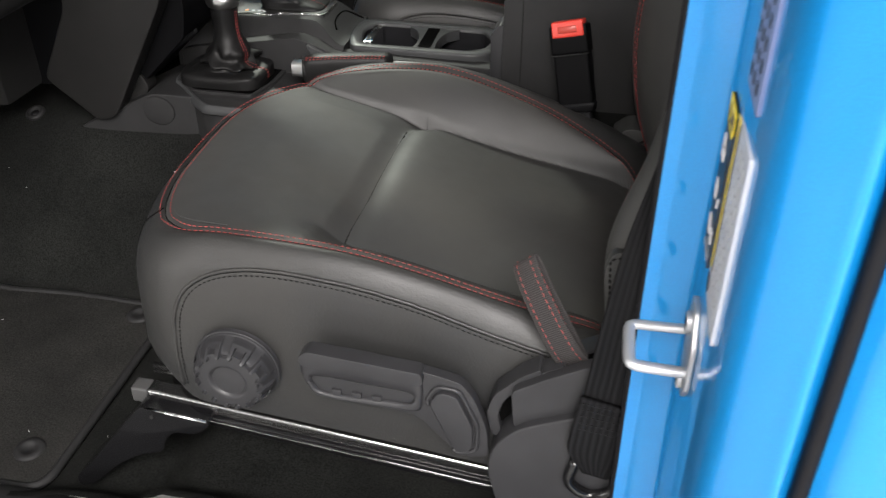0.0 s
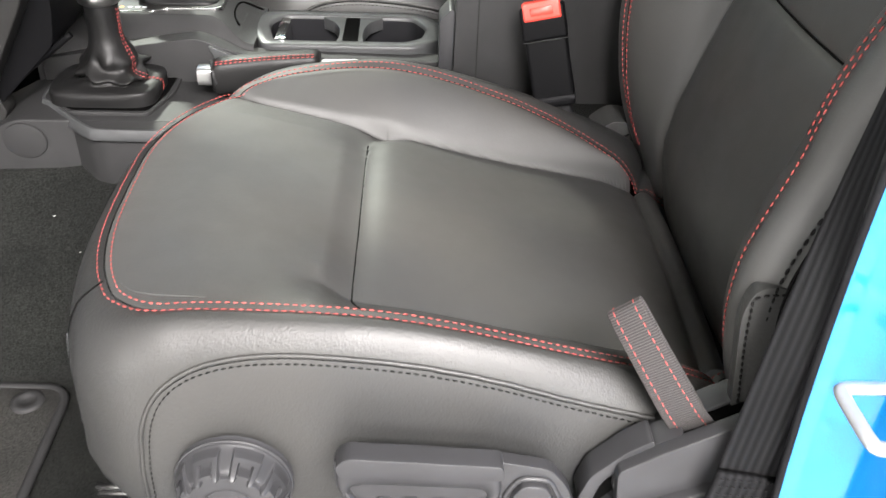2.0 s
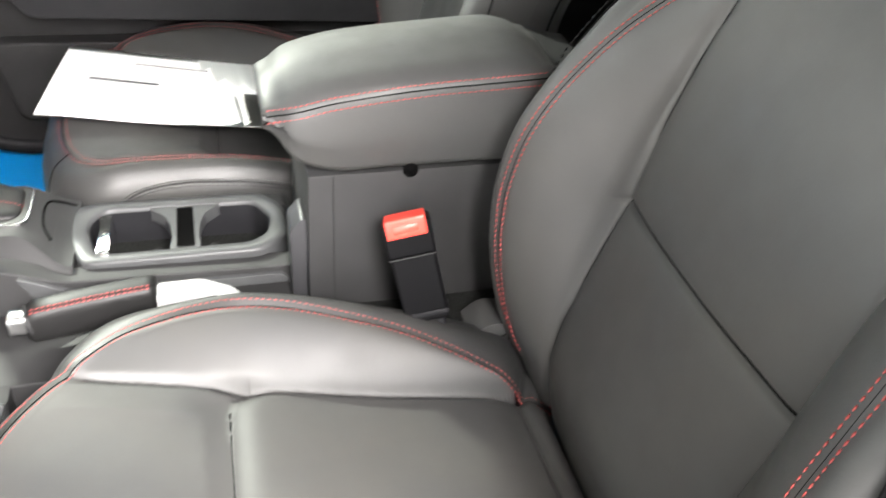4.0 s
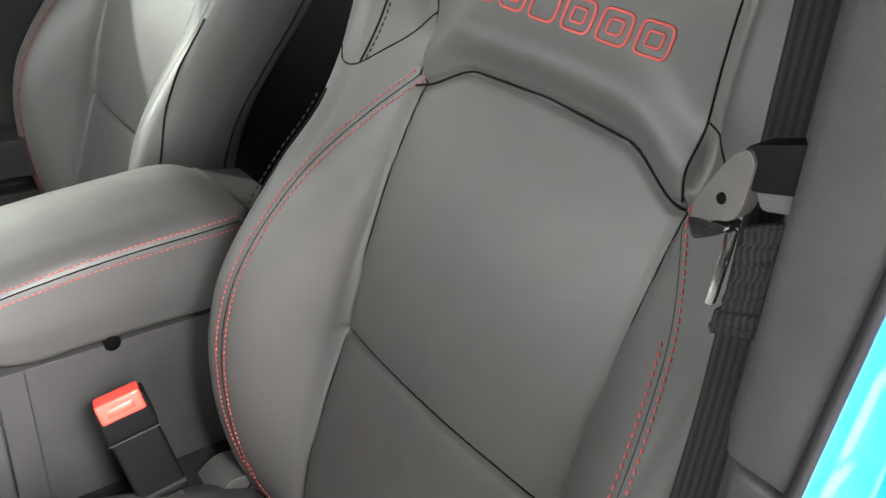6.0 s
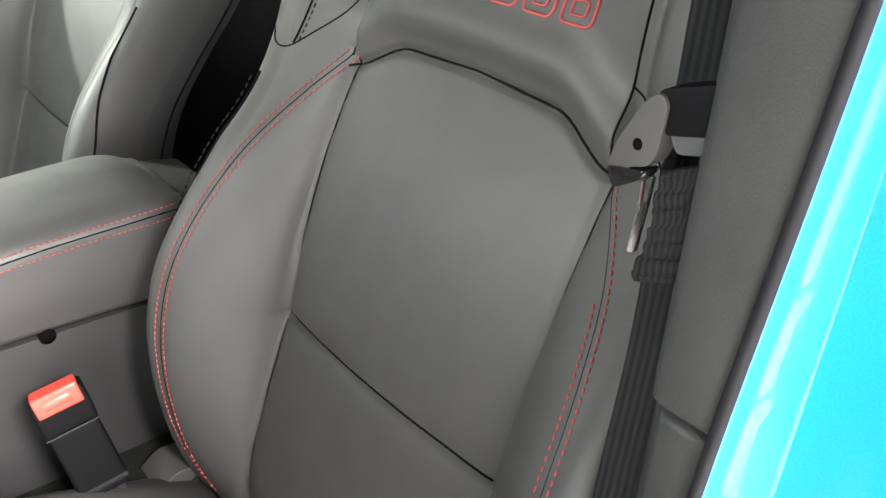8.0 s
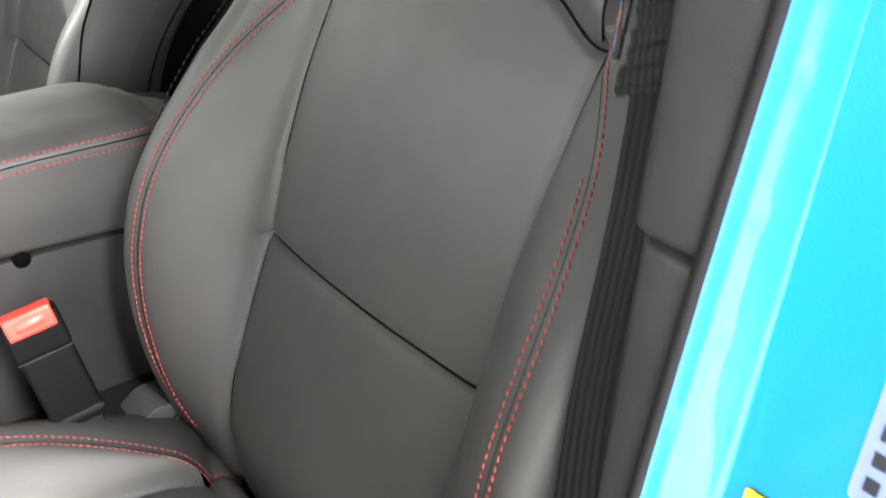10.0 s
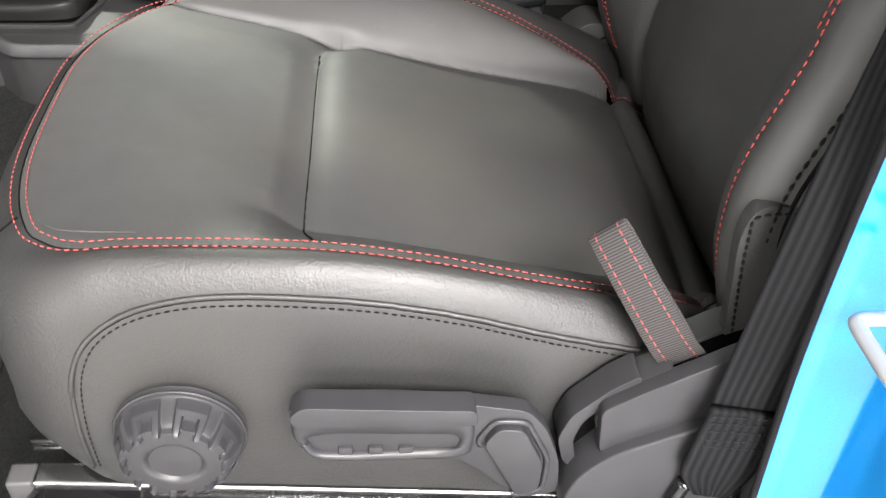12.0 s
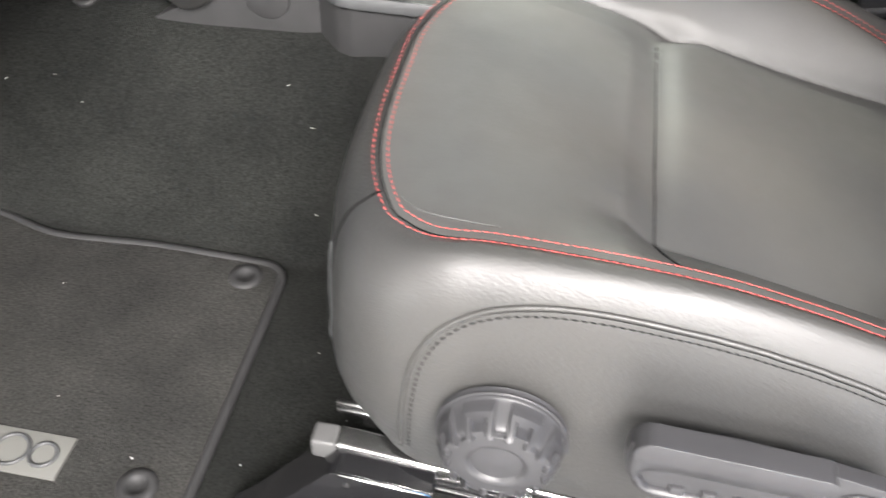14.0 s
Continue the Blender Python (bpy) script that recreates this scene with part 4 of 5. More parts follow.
        o = [(y + 0.0036 * math.cos(a), z + 0.0036 * math.sin(a)) for a in np.linspace(0, 2 * math.pi, 6, endpoint=False)]
        # dark disc on the bolt head paints the socket's shade
        part("socket", prism("socket", o, "x", 0.1021, 0.104, DARK, 0), st, "black disc painted as the bolt socket shade")
    return p


door_pillar()


def label_sheet(parent, name, y0, y1, z0, z1, material, x=0.1092, lift=0.0, label=""):
    """A thin sticker on the pillar's forward face."""
    return part(name, prism(name, rounded([(y0, z0), (y1, z0), (y1, z1), (y0, z1)], 0.003), "x", x - 0.0009 - lift, x + 0.004, material, 0), parent, label)


def stickers():
    warn = thing("warning_label", (0.109, 0.552, 0.645), "black and yellow warning label stuck on the pillar", "label")
    label_sheet(warn, "sheet", 0.535, 0.5705, 0.590, 0.704, BLACK_INK)
    label_sheet(warn, "heading", 0.535, 0.5705, 0.686, 0.704, YELLOW, lift=0.0004)
    x = 0.1079
    tri = [(0.5655, 0.6895), (0.5535, 0.6895), (0.5595, 0.7005)]
    part("warning_sign", tube("warning_sign", [(x, a, b) for a, b in tri], 0.0006, BLACK_INK, 6, closed=True), warn)
    for k in range(4):
        part("mark", box("mark", (x - 0.0002, 0.549 - k * 0.0032, 0.690), (x + 0.001, 0.551 - k * 0.0032, 0.699), BLACK_INK, 0), warn)
    hull = rounded([(0.5655, 0.6655), (0.553, 0.6655), (0.5505, 0.6675), (0.551, 0.6715), (0.5545, 0.6725), (0.5565, 0.6775), (0.563, 0.6785), (0.565, 0.674)], 0.001)
    part("pictogram", tube("pictogram", [(x, a, b) for a, b in hull], 0.00055, WHITE_INK, 6, closed=True), warn)
    part("pictogram", tube("pictogram", [(x, 0.5565, 0.6725), (x, 0.5615, 0.673), (x, 0.5625, 0.6775)], 0.0004, WHITE_INK, 6), warn)
    for y in (0.5620, 0.5545):
        part("pictogram", tube("pictogram", [(x, y + 0.0022 * math.cos(a), 0.6645 + 0.003 * math.sin(a)) for a in np.linspace(0, 2 * math.pi, 14, endpoint=False)], 0.0007, WHITE_INK, 6, closed=True), warn)
    for z, lean in ((0.640, 0.3), (0.613, -0.1)):
        o = []
        for a in np.linspace(0, 2 * math.pi, 40, endpoint=False):
            r = 1 + 0.22 * max(0.0, math.sin(a)) * math.cos(9 * a) + 0.12 * math.sin(2 * a + lean)
            o.append((0.5575 + 0.0048 * r * math.cos(a + lean), z + 0.0068 * r * math.sin(a + lean)))
        part("pictogram", tube("pictogram", [(x, a, b) for a, b in o], 0.0005, WHITE_INK, 6, closed=True), warn)
        part("pictogram", prism("pictogram", rounded([(0.5605, z - 0.003), (0.555, z - 0.0035), (0.5555, z + 0.001), (0.558, z + 0.003), (0.5595, z)], 0.0008), "x", x - 0.0001, x + 0.001, WHITE_INK, 0), warn)
    part("tick", tube("tick", [(x, 0.545, 0.638), (x, 0.5425, 0.634), (x, 0.5375, 0.643)], 0.0008, WHITE_INK, 6), warn)
    part("cross", merged("cross", [tube("c", [(x, 0.545, 0.608), (x, 0.538, 0.617)], 0.0008, WHITE_INK, 6), tube("c", [(x, 0.538, 0.608), (x, 0.545, 0.617)], 0.0008, WHITE_INK, 6)]), warn)
    for k in range(9):
        part("code_bar", box("code_bar", (x - 0.0002, 0.563 - k * 0.0028, 0.5935), (x + 0.001, 0.565 - k * 0.0028, 0.598), GREY_INK, 0), warn)
    data = thing("data_label", (0.112, 0.50, 0.645), "white data label with a yellow edge stuck on the pillar", "label")
    label_sheet(data, "sheet", 0.468, 0.531, 0.578, 0.708, LABEL_WHITE, x=0.1108)
    label_sheet(data, "edge_stripe", 0.522, 0.529, 0.600, 0.706, YELLOW, x=0.1108, lift=0.0004)
    o = [(0.5245 + 0.0055 * math.cos(a), 0.588 + 0.0075 * math.sin(a)) for a in np.linspace(0, 2 * math.pi, 24, endpoint=False)]
    part("emblem", prism("emblem", o, "x", 0.1092, 0.113, BLACK_INK, 0), data)
    part("line", box("line", (0.1093, 0.519, 0.60), (0.113, 0.5205, 0.704), BLACK_INK, 0), data)
    for k in range(9):
        for j in range(4):
            y = 0.513 - j * 0.011
            part("text_bar", box("text_bar", (0.1094, y - 0.0012, 0.592 + k * 0.012), (0.1132, y + 0.0012, 0.592 + k * 0.012 + 0.0085), GREY_INK, 0), data)
    tyre = thing("tyre_label", (0.112, 0.50, 0.79), "slate blue printed label stuck on the pillar", "label")
    label_sheet(tyre, "sheet", 0.478, 0.532, 0.728, 0.84, SLATE_INK, x=0.1108)
    for k in range(8):
        for j in range(3):
            y = 0.524 - j * 0.015
            part("text_bar", box("text_bar", (0.1094, y - 0.003, 0.735 + k * 0.0125), (0.1132, y + 0.003, 0.735 + k * 0.0125 + 0.007), BLACK_INK, 0), tyre)


stickers()


# ---- driver's belt ----
def seat_belt():
    b = thing("seat_belt", (0.06, 0.62, 0.30), "black woven seat belt hanging along the pillar", "seat belt")
    L = [(0.036, 0.62, 0.345), (0.04, 0.622, 0.40), (0.054, 0.630, 0.52), (0.072, 0.645, 0.60), (0.098, 0.666, 0.70), (0.112, 0.670, 0.82), (0.113, 0.671, 0.97), (0.113, 0.671, 1.25)]
    R = [(0.084, 0.618, 0.340), (0.087, 0.614, 0.40), (0.092, 0.606, 0.52), (0.090, 0.61, 0.60), (0.097, 0.626, 0.70), (0.110, 0.632, 0.82), (0.111, 0.632, 0.97), (0.111, 0.632, 1.25)]
    part("webbing", ribbon("webbing", L, R, 0.0022, BELT, 120), b)
    fold = part("folded_end", ribbon("folded_end", [(0.036, 0.616, 0.385), (0.030, 0.615, 0.34), (0.030, 0.616, 0.315), (0.044, 0.618, 0.29)], [(0.086, 0.612, 0.378), (0.082, 0.611, 0.34), (0.080, 0.612, 0.315), (0.070, 0.615, 0.288)], 0.006, BELT, 40), b, "stitched folded belt end")
    for z in (0.381, 0.374, 0.366, 0.357, 0.350):
        part("stitching", stitches("stitching", [(0.037, 0.6115, z), (0.06, 0.6095, z - 0.001), (0.084, 0.608, z - 0.003)], GREY_THREAD, 0.0025, 0.002, 0.0007), fold)
    part("anchor", tube("anchor", curve_through([(0.038, 0.62, 0.30), (0.034, 0.62, 0.27), (0.055, 0.62, 0.255), (0.076, 0.62, 0.268), (0.074, 0.62, 0.298)], 30), 0.006, GLOSS_BLACK, 10), b, "black steel belt anchor")
    head = rounded([(0.676, 0.912), (0.673, 0.924), (0.662, 0.945), (0.655, 0.950), (0.651, 0.946), (0.652, 0.926), (0.655, 0.918), (0.665, 0.915), (0.669, 0.907)], 0.004)
    tg = part("tongue", prism("tongue", head, "x", 0.080, 0.091, TONGUE, 0.003, 3), b, "dark grey plastic belt tongue")
    part("hood", prism("hood", rounded([(0.659, 0.950), (0.628, 0.961), (0.626, 0.940), (0.653, 0.932)], 0.005), "x", 0.082, 0.0965, SHELL_BLACK, 0.005, 3), tg, "black hood")
    part("crossbar", prism("crossbar", rounded([(0.651, 0.934), (0.628, 0.940), (0.628, 0.931), (0.646, 0.926)], 0.003), "x", 0.084, 0.095, PLASTIC_GREY, 0.002, 2), tg)
    # black disc paints the shade in the tongue's hole
    part("eye", prism("eye", [(0.662 + 0.0022 * math.cos(a), 0.926 + 0.0026 * math.sin(a)) for a in np.linspace(0, 2 * math.pi, 16, endpoint=False)], "x", 0.0793, 0.083, PAINTED_GAP, 0), tg)
    part("toe", prism("toe", rounded([(0.676, 0.912), (0.667, 0.914), (0.656, 0.916), (0.658, 0.911), (0.671, 0.903)], 0.003), "x", 0.079, 0.090, GLOSS_BLACK, 0.002), tg)
    part("tab", prism("tab", rounded([(0.659, 0.913), (0.654, 0.913), (0.655, 0.898), (0.657, 0.876), (0.661, 0.875), (0.659, 0.898)], 0.001), "x", 0.083, 0.0855, CHROME, 0.0006), tg, "bright steel tongue tab")
    # slack webbing gathered under the tongue
    zz = np.linspace(0.926, 0.872, 19)
    wave = [0.0875 + 0.0010 * math.sin(k * 1.1) + 0.0006 * math.sin(k * 2.3) for k in range(19)]
    L2 = [(w, 0.654 + 0.0045 * smooth01(0.9, 0.875, z) + 0.0012 * math.sin(k * 2.3), z - 0.012) for k, (w, z) in enumerate(zip(wave, zz))]
    R2 = [(w + 0.002, 0.630, z + 0.002 * math.sin(k * 1.7)) for k, (w, z) in enumerate(zip(wave, zz))]
    part("slack_fold", ribbon("slack_fold", L2, R2, 0.003, BELT, 90), b, "crumpled slack webbing")


seat_belt()

# ---- centre console ----
def revolve(name, prof, centre, material, n=28, m=None, flat=1.0):
    rows = [[(r * math.cos(2 * math.pi * k / n), flat * r * math.sin(2 * math.pi * k / n), z) for k in range(n)] for r, z in prof]
    me = grid_mesh(name, rows, material, closed_v=True)
    if m is not None:
        me.transform(m)
    me.transform(Matrix.Translation(centre))
    return me


def console():
    c = thing("center_console", (-0.3, 1.35, 0.3), "black plastic centre console with cup holders and padded armrest", "console")
    # long body: side wall from the shifter back to the armrest box
    side = [(-0.66, 0.325), (-0.66, 0.40), (-0.46, 0.432), (-0.40, 0.41), (-0.14, 0.405), (-0.13, 0.33), (-0.13, 0.26), (-0.66, 0.26)]
    part("near_wall", prism("near_wall", rounded(side, 0.012), "y", 1.282, 1.310, PLASTIC, 0.006, 3), c)
    part("far_wall", prism("far_wall", rounded(side, 0.012), "y", 1.418, 1.442, PLASTIC, 0.006, 3), c)
    # forward deck: slanting side, rounded shoulder, dropping towards the cup tray
    low = [(1.300, 0.27), (1.288, 0.36), (1.290, 0.398), (1.293, 0.404), (1.329, 0.4405), (1.334, 0.4435), (1.352, 0.4425), (1.44, 0.4425), (1.44, 0.27)]
    end = [(1.300, 0.27), (1.288, 0.36), (1.286, 0.385), (1.287, 0.392), (1.299, 0.414), (1.303, 0.4165), (1.32, 0.4165), (1.44, 0.4165), (1.44, 0.27)]
    rows = []
    for x in (-0.67, -0.6, -0.52, -0.455, -0.445, -0.435, -0.425, -0.415, -0.405, -0.396, -0.390):
        k = smooth01(-0.452, -0.392, x)
        rows.append([(x, y0 + (y1 - y0) * k, z0 + (z1 - z0) * k) for (y0, z0), (y1, z1) in zip(low, end)])
    deck = grid_mesh("forward_deck", rows, PLASTIC, closed_v=True, caps=True)
    deck.set_sharp_from_angle(angle=radians(24))
    part("forward_deck", deck, c, "black plastic deck round the gear lever")
    # thin grey tube paints the highlight along the side's fold
    part("crease_highlight", tube("crease_highlight", curve_through([(-0.60, 1.303, 0.4165), (-0.44, 1.303, 0.416), (-0.41, 1.293, 0.402), (-0.385, 1.284, 0.386), (-0.36, 1.282, 0.376)], 40), 0.0016, PLASTIC_GREY, 6), c)
    part("cap_edge", prism("cap_edge", rounded([(-0.445, 0.425), (-0.39, 0.400), (-0.16, 0.398), (-0.15, 0.386), (-0.36, 0.384), (-0.43, 0.395)], 0.006), "y", 1.276, 1.300, PLASTIC_GREY, 0.004, 3), c)
    part("side_pad", prism("side_pad", rounded([(-0.27, 0.37), (-0.255, 0.382), (-0.15, 0.380), (-0.14, 0.33), (-0.28, 0.33)], 0.006), "y", 1.258, 1.29, PLASTIC, 0.005, 3), c)
    wing = [(-0.80, 0.30), (-0.66, 0.372), (-0.44, 0.372), (-0.13, 0.372), (-0.13, 0.24), (-0.80, 0.24)]
    part("side_wing", prism("side_wing", rounded(wing, 0.015), "y", 1.165, 1.30, PLASTIC, 0.01, 3), c)
    # cup tray: rim ring with two wells
    rim_o = resample(rounded([(-0.405, 1.37), (-0.380, 1.303), (-0.180, 1.303), (-0.147, 1.328), (-0.146, 1.395), (-0.172, 1.430), (-0.38, 1.434), (-0.405, 1.42)], 0.012), 100)
    rim_i = resample(rounded([(-0.378, 1.372), (-0.366, 1.322), (-0.194, 1.322), (-0.172, 1.338), (-0.165, 1.374), (-0.183, 1.410), (-0.362, 1.414), (-0.377, 1.394)], 0.010), 100)
    mid = 0.5 * (rim_o + rim_i)
    rows = [[(x, y, z) for x, y in ring] for ring, z in ((rim_o, 0.37), (rim_o, 0.4115), (rim_o * 0.94 + mid * 0.06, 0.4148), (rim_o * 0.8 + mid * 0.2, 0.4165), (mid, 0.4170), (mid * 0.25 + rim_i * 0.75, 0.4165), (mid * 0.08 + rim_i * 0.92, 0.415), (rim_i, 0.411))]
    tray = part("cup_tray", grid_mesh("cup_tray", rows, PLASTIC_GREY, closed_v=True), c, "grey plastic rim of the cup holders")
    # liner and floor are blackened to paint the shade deep in the wells
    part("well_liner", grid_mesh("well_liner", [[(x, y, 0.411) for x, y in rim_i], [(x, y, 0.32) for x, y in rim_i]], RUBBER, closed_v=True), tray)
    part("well_floor", prism("well_floor", [tuple(q) for q in rim_i], "z", 0.312, 0.322, PAINTED_GAP, 0), tray)
    bridge = rounded([(-0.312, 1.414), (-0.292, 1.394), (-0.283, 1.368), (-0.282, 1.340), (-0.286, 1.321), (-0.248, 1.321), (-0.251, 1.340), (-0.250, 1.368), (-0.243, 1.394), (-0.222, 1.414)], 0.008)
    br = part("bridge", prism("bridge", bridge, "z", 0.398, 0.4150, PLASTIC_GREY, 0.003, 3), tray, "grey plastic bridge between the cup wells")
    part("divider", box("divider", (-0.279, 1.326, 0.322), (-0.254, 1.410, 0.400), RUBBER, 0.003), tray, "black wall between the cup wells")
    # no recess is cut: a black prism paints the slot's shade
    part("slot", prism("slot", rounded([(-0.277, 1.324), (-0.256, 1.324), (-0.257, 1.408), (-0.277, 1.408)], 0.003), "z", 0.405, 0.4158, PAINTED_GAP, 0), br, "black fill painted as the slot shade in the bridge")
    for x, y in ((-0.299, 1.336), (-0.235, 1.336)):
        part("cup_lobe", revolve("cup_lobe", [(0.0115 * math.sin(a) + 0.0002, -0.026 * math.cos(a)) for a in np.linspace(0, math.pi, 14)], (x, y, 0.381), PANEL_GREY, 20), tray, "rounded spring lobe of the cup well")
    part("chrome_tab", box("chrome_tab", (-0.366, 1.322, 0.35), (-0.352, 1.40, 0.4185), CHROME, 0.003), tray, "bright chrome strip in the cup holder")
    part("front_tray", prism("front_tray", rounded([(-0.45, 1.32), (-0.412, 1.315), (-0.412, 1.41), (-0.452, 1.42)], 0.01), "z", 0.41, 0.424, PLASTIC_GREY, 0.003), tray)
    # black tube laid on the deck paints the groove's shade
    part("tray_groove", tube("tray_groove", curve_through([(-0.4150, 1.345, 0.4262), (-0.4240, 1.366, 0.4302), (-0.4270, 1.395, 0.4318), (-0.4240, 1.420, 0.4303), (-0.4130, 1.428, 0.4252), (-0.395, 1.43, 0.4168)], 40), 0.0016, PAINTED_GAP, 8), tray, "black line painted as groove shade round the small tray")
    # armrest box
    box_side = [(-0.135, 0.25), (-0.130, 0.546), (0.15, 0.546), (0.15, 0.25)]
    bx = part("bin", prism("bin", box_side, "y", 1.243, 1.425, PLASTIC, 0.003), c, "grained black plastic bin")
    # groove and notch are black pieces painting the shade, nothing is cut in
    part("panel_groove", box("panel_groove", (-0.104, 1.2418, 0.30), (-0.1025, 1.2445, 0.545), DARK, 0), bx)
    part("notch", tube("notch", [(-0.019, 1.2427, 0.545), (-0.019, 1.252, 0.545)], 0.0085, PAINTED_GAP, 16), bx)
    part("front_rib", prism("front_rib", rounded([(-0.150, 0.47), (-0.136, 0.486), (-0.128, 0.48), (-0.132, 0.34), (-0.150, 0.34)], 0.004), "y", 1.255, 1.30, PLASTIC_SOFT, 0.003), bx)
    # padded lid, a lofted pillow
    rows = []
    xs = [-0.172, -0.170, -0.16, -0.14, -0.10, -0.05, 0.0, 0.05, 0.09, 0.115, 0.128, 0.136, 0.139]
    for x in xs:
        e = smooth01(-0.174, -0.13, x) * smooth01(0.141, 0.10, x)
        seam = tab(x, [-0.172, -0.095, -0.008, 0.114, 0.14], [0.612, 0.632, 0.641, 0.646, 0.645])
        low = 0.551 + 0.045 * (1 - smooth01(-0.172, -0.12, x))
        yn, yf = 1.240 + 0.018 * (1 - e), 1.408 - 0.018 * (1 - e)
        h = 0.006 + 0.011 * e
        prof = [(yn + 0.004, low), (yn - 0.001, low + 0.02), (yn - 0.004, (low + seam) / 2), (yn - 0.001, seam - 0.004), (yn + 0.001, seam), (yn + 0.004, seam + 0.005), (yn + 0.016, seam + h * 0.7), (yn + 0.035, seam + h),
                (1.325, seam + h + 0.003), (yf - 0.035, seam + h), (yf - 0.012, seam + h * 0.6), (yf, seam - 0.004), (yf + 0.002, (low + seam) / 2), (yf - 0.004, low)]
        rows.append([(x, y, z) for y, z in prof])
    lid_raw = np.array(rows)
    fine = np.array([curve_through(r, 60) for r in lid_raw])
    fine = np.stack([curve_through(fine[:, j], 60) for j in range(60)], 1)
    lid = part("armrest_lid", grid_mesh("armrest_lid", fine, LEATHER, closed_v=True, caps=True), c, "padded black leather armrest lid")
    s = curve_through([(-0.168, 1.252, 0.614), (-0.135, 1.241, 0.623), (-0.095, 1.2388, 0.632), (-0.008, 1.2388, 0.641), (0.08, 1.2388, 0.645), (0.125, 1.241, 0.646)], 100)
    for dy, dz in ((0.0012, 0.006), (-0.0006, -0.007)):
        part("stitching", stitches("stitching", s + np.array([0, dy, dz]), RED_THREAD, 0.004, 0.0018, 0.0007), lid)
    part("seam", tube("seam", s, 0.0007, CREASE, 6), lid)
    hb = part("hinge_block", prism("hinge_block", rounded([(0.130, 0.59), (0.130, 0.640), (0.20, 0.628), (0.20, 0.59)], 0.004), "y", 1.272, 1.40, PLASTIC, 0.003, 2), c, "black plastic hinge block behind the armrest lid")
    part("edge_line", tube("edge_line", [(0.136, 1.272, 0.639), (0.198, 1.272, 0.628)], 0.0016, PLASTIC_GREY, 8), hb)
    # framed foot of the side wing
    foot = rounded([(-0.655, 1.30), (-0.650, 1.215), (-0.600, 1.173), (-0.566, 1.146), (-0.548, 1.140), (-0.445, 1.139), (-0.445, 1.30)], 0.006)
    part("wing_foot", prism("wing_foot", foot, "z", 0.24, 0.3715, PLASTIC, 0.003, 2), c)
    fr = curve_through([(-0.630, 1.306, 0.379), (-0.641, 1.293, 0.378), (-0.640, 1.222, 0.377), (-0.625, 1.204, 0.377), (-0.594, 1.172, 0.3765), (-0.565, 1.145, 0.376), (-0.548, 1.138, 0.3755), (-0.50, 1.1365, 0.3755), (-0.446, 1.1365, 0.3755)], 70)
    low = fr + np.array([-0.0035, -0.003, -0.014])
    part("trim_line", ribbon("trim_line", fr, low, 0.004, PLASTIC_GREY, 90), c, "raised grey edge of the console side")
    rnd = [(-0.650 + 0.026 * math.cos(a), 0.345 + 0.023 * math.sin(a)) for a in np.linspace(0, 2 * math.pi, 30, endpoint=False)]
    part("plug", prism("plug", rnd, "y", 1.1615, 1.17, PLASTIC, 0.001), c, "flat round plug")
    return c


console()


def boot_point(boot, a, t):
    """A point of a gathered gaiter: a boxy foot, a crumpled fold, then a round neck; a runs round it, t from foot to neck."""
    base, top, half_x, half_y, neck, rise, width, crumple = boot
    z = base[2] + (top[2] - base[2]) * tab(t, [0, 0.2, 0.4, 0.6, 0.8, 1.0], rise)
    k = smooth01(0.22, 0.62, t)
    m = smooth01(0.10, 0.75, t)
    ca, sa = math.cos(a), math.sin(a)
    sq = 1 / (abs(ca) ** 5 + abs(sa) ** 5) ** 0.2
    s = tab(t, [0, 0.2, 0.4, 0.6, 0.8, 1.0], width)
    hx, hy = half_x * s * sq, half_y * s * sq
    rx, ry = hx * (1 - k) + neck * k * s / width[-1], hy * (1 - k) + neck * k * s / width[-1]
    f = crumple * math.exp(-((t - 0.5) / 0.17) ** 2)
    w = 1 + f * (0.30 * noise.noise((2.1 * ca + 4, 2.1 * sa, 9 * t)) + 0.14 * math.sin(26 * t + 2.4 * ca - 1.5 * sa))
    w += 0.05 * crumple * noise.noise((1.6 * ca, 1.6 * sa + 3, 4 * t)) * smooth01(0.0, 0.2, t)
    dz = f * 0.010 * noise.noise((1.5 * ca, 1.5 * sa, 2.0))
    return np.array([base[0] + (top[0] - base[0]) * m + rx * ca * w, base[1] + (top[1] - base[1]) * m + ry * sa * w, z + dz])


def lever_boot(name, boot, material):
    rows = [[boot_point(boot, 2 * math.pi * j / 96, t) for j in range(96)] for t in np.linspace(0, 1, 70)]
    return grid_mesh(name, rows, material, closed_v=True)


def boot_run(boot, angles, lift=0.0008):
    """A line up the gaiter, from foot to neck, just off its surface."""
    out = []
    for t in np.linspace(0.03, 0.97, 70):
        a = radians(tab(t, [0, 0.3, 0.5, 0.7, 1.0], angles))
        out.append(boot_point(boot, a, t) + lift * np.array([math.cos(a), math.sin(a), 0.4]))
    return out


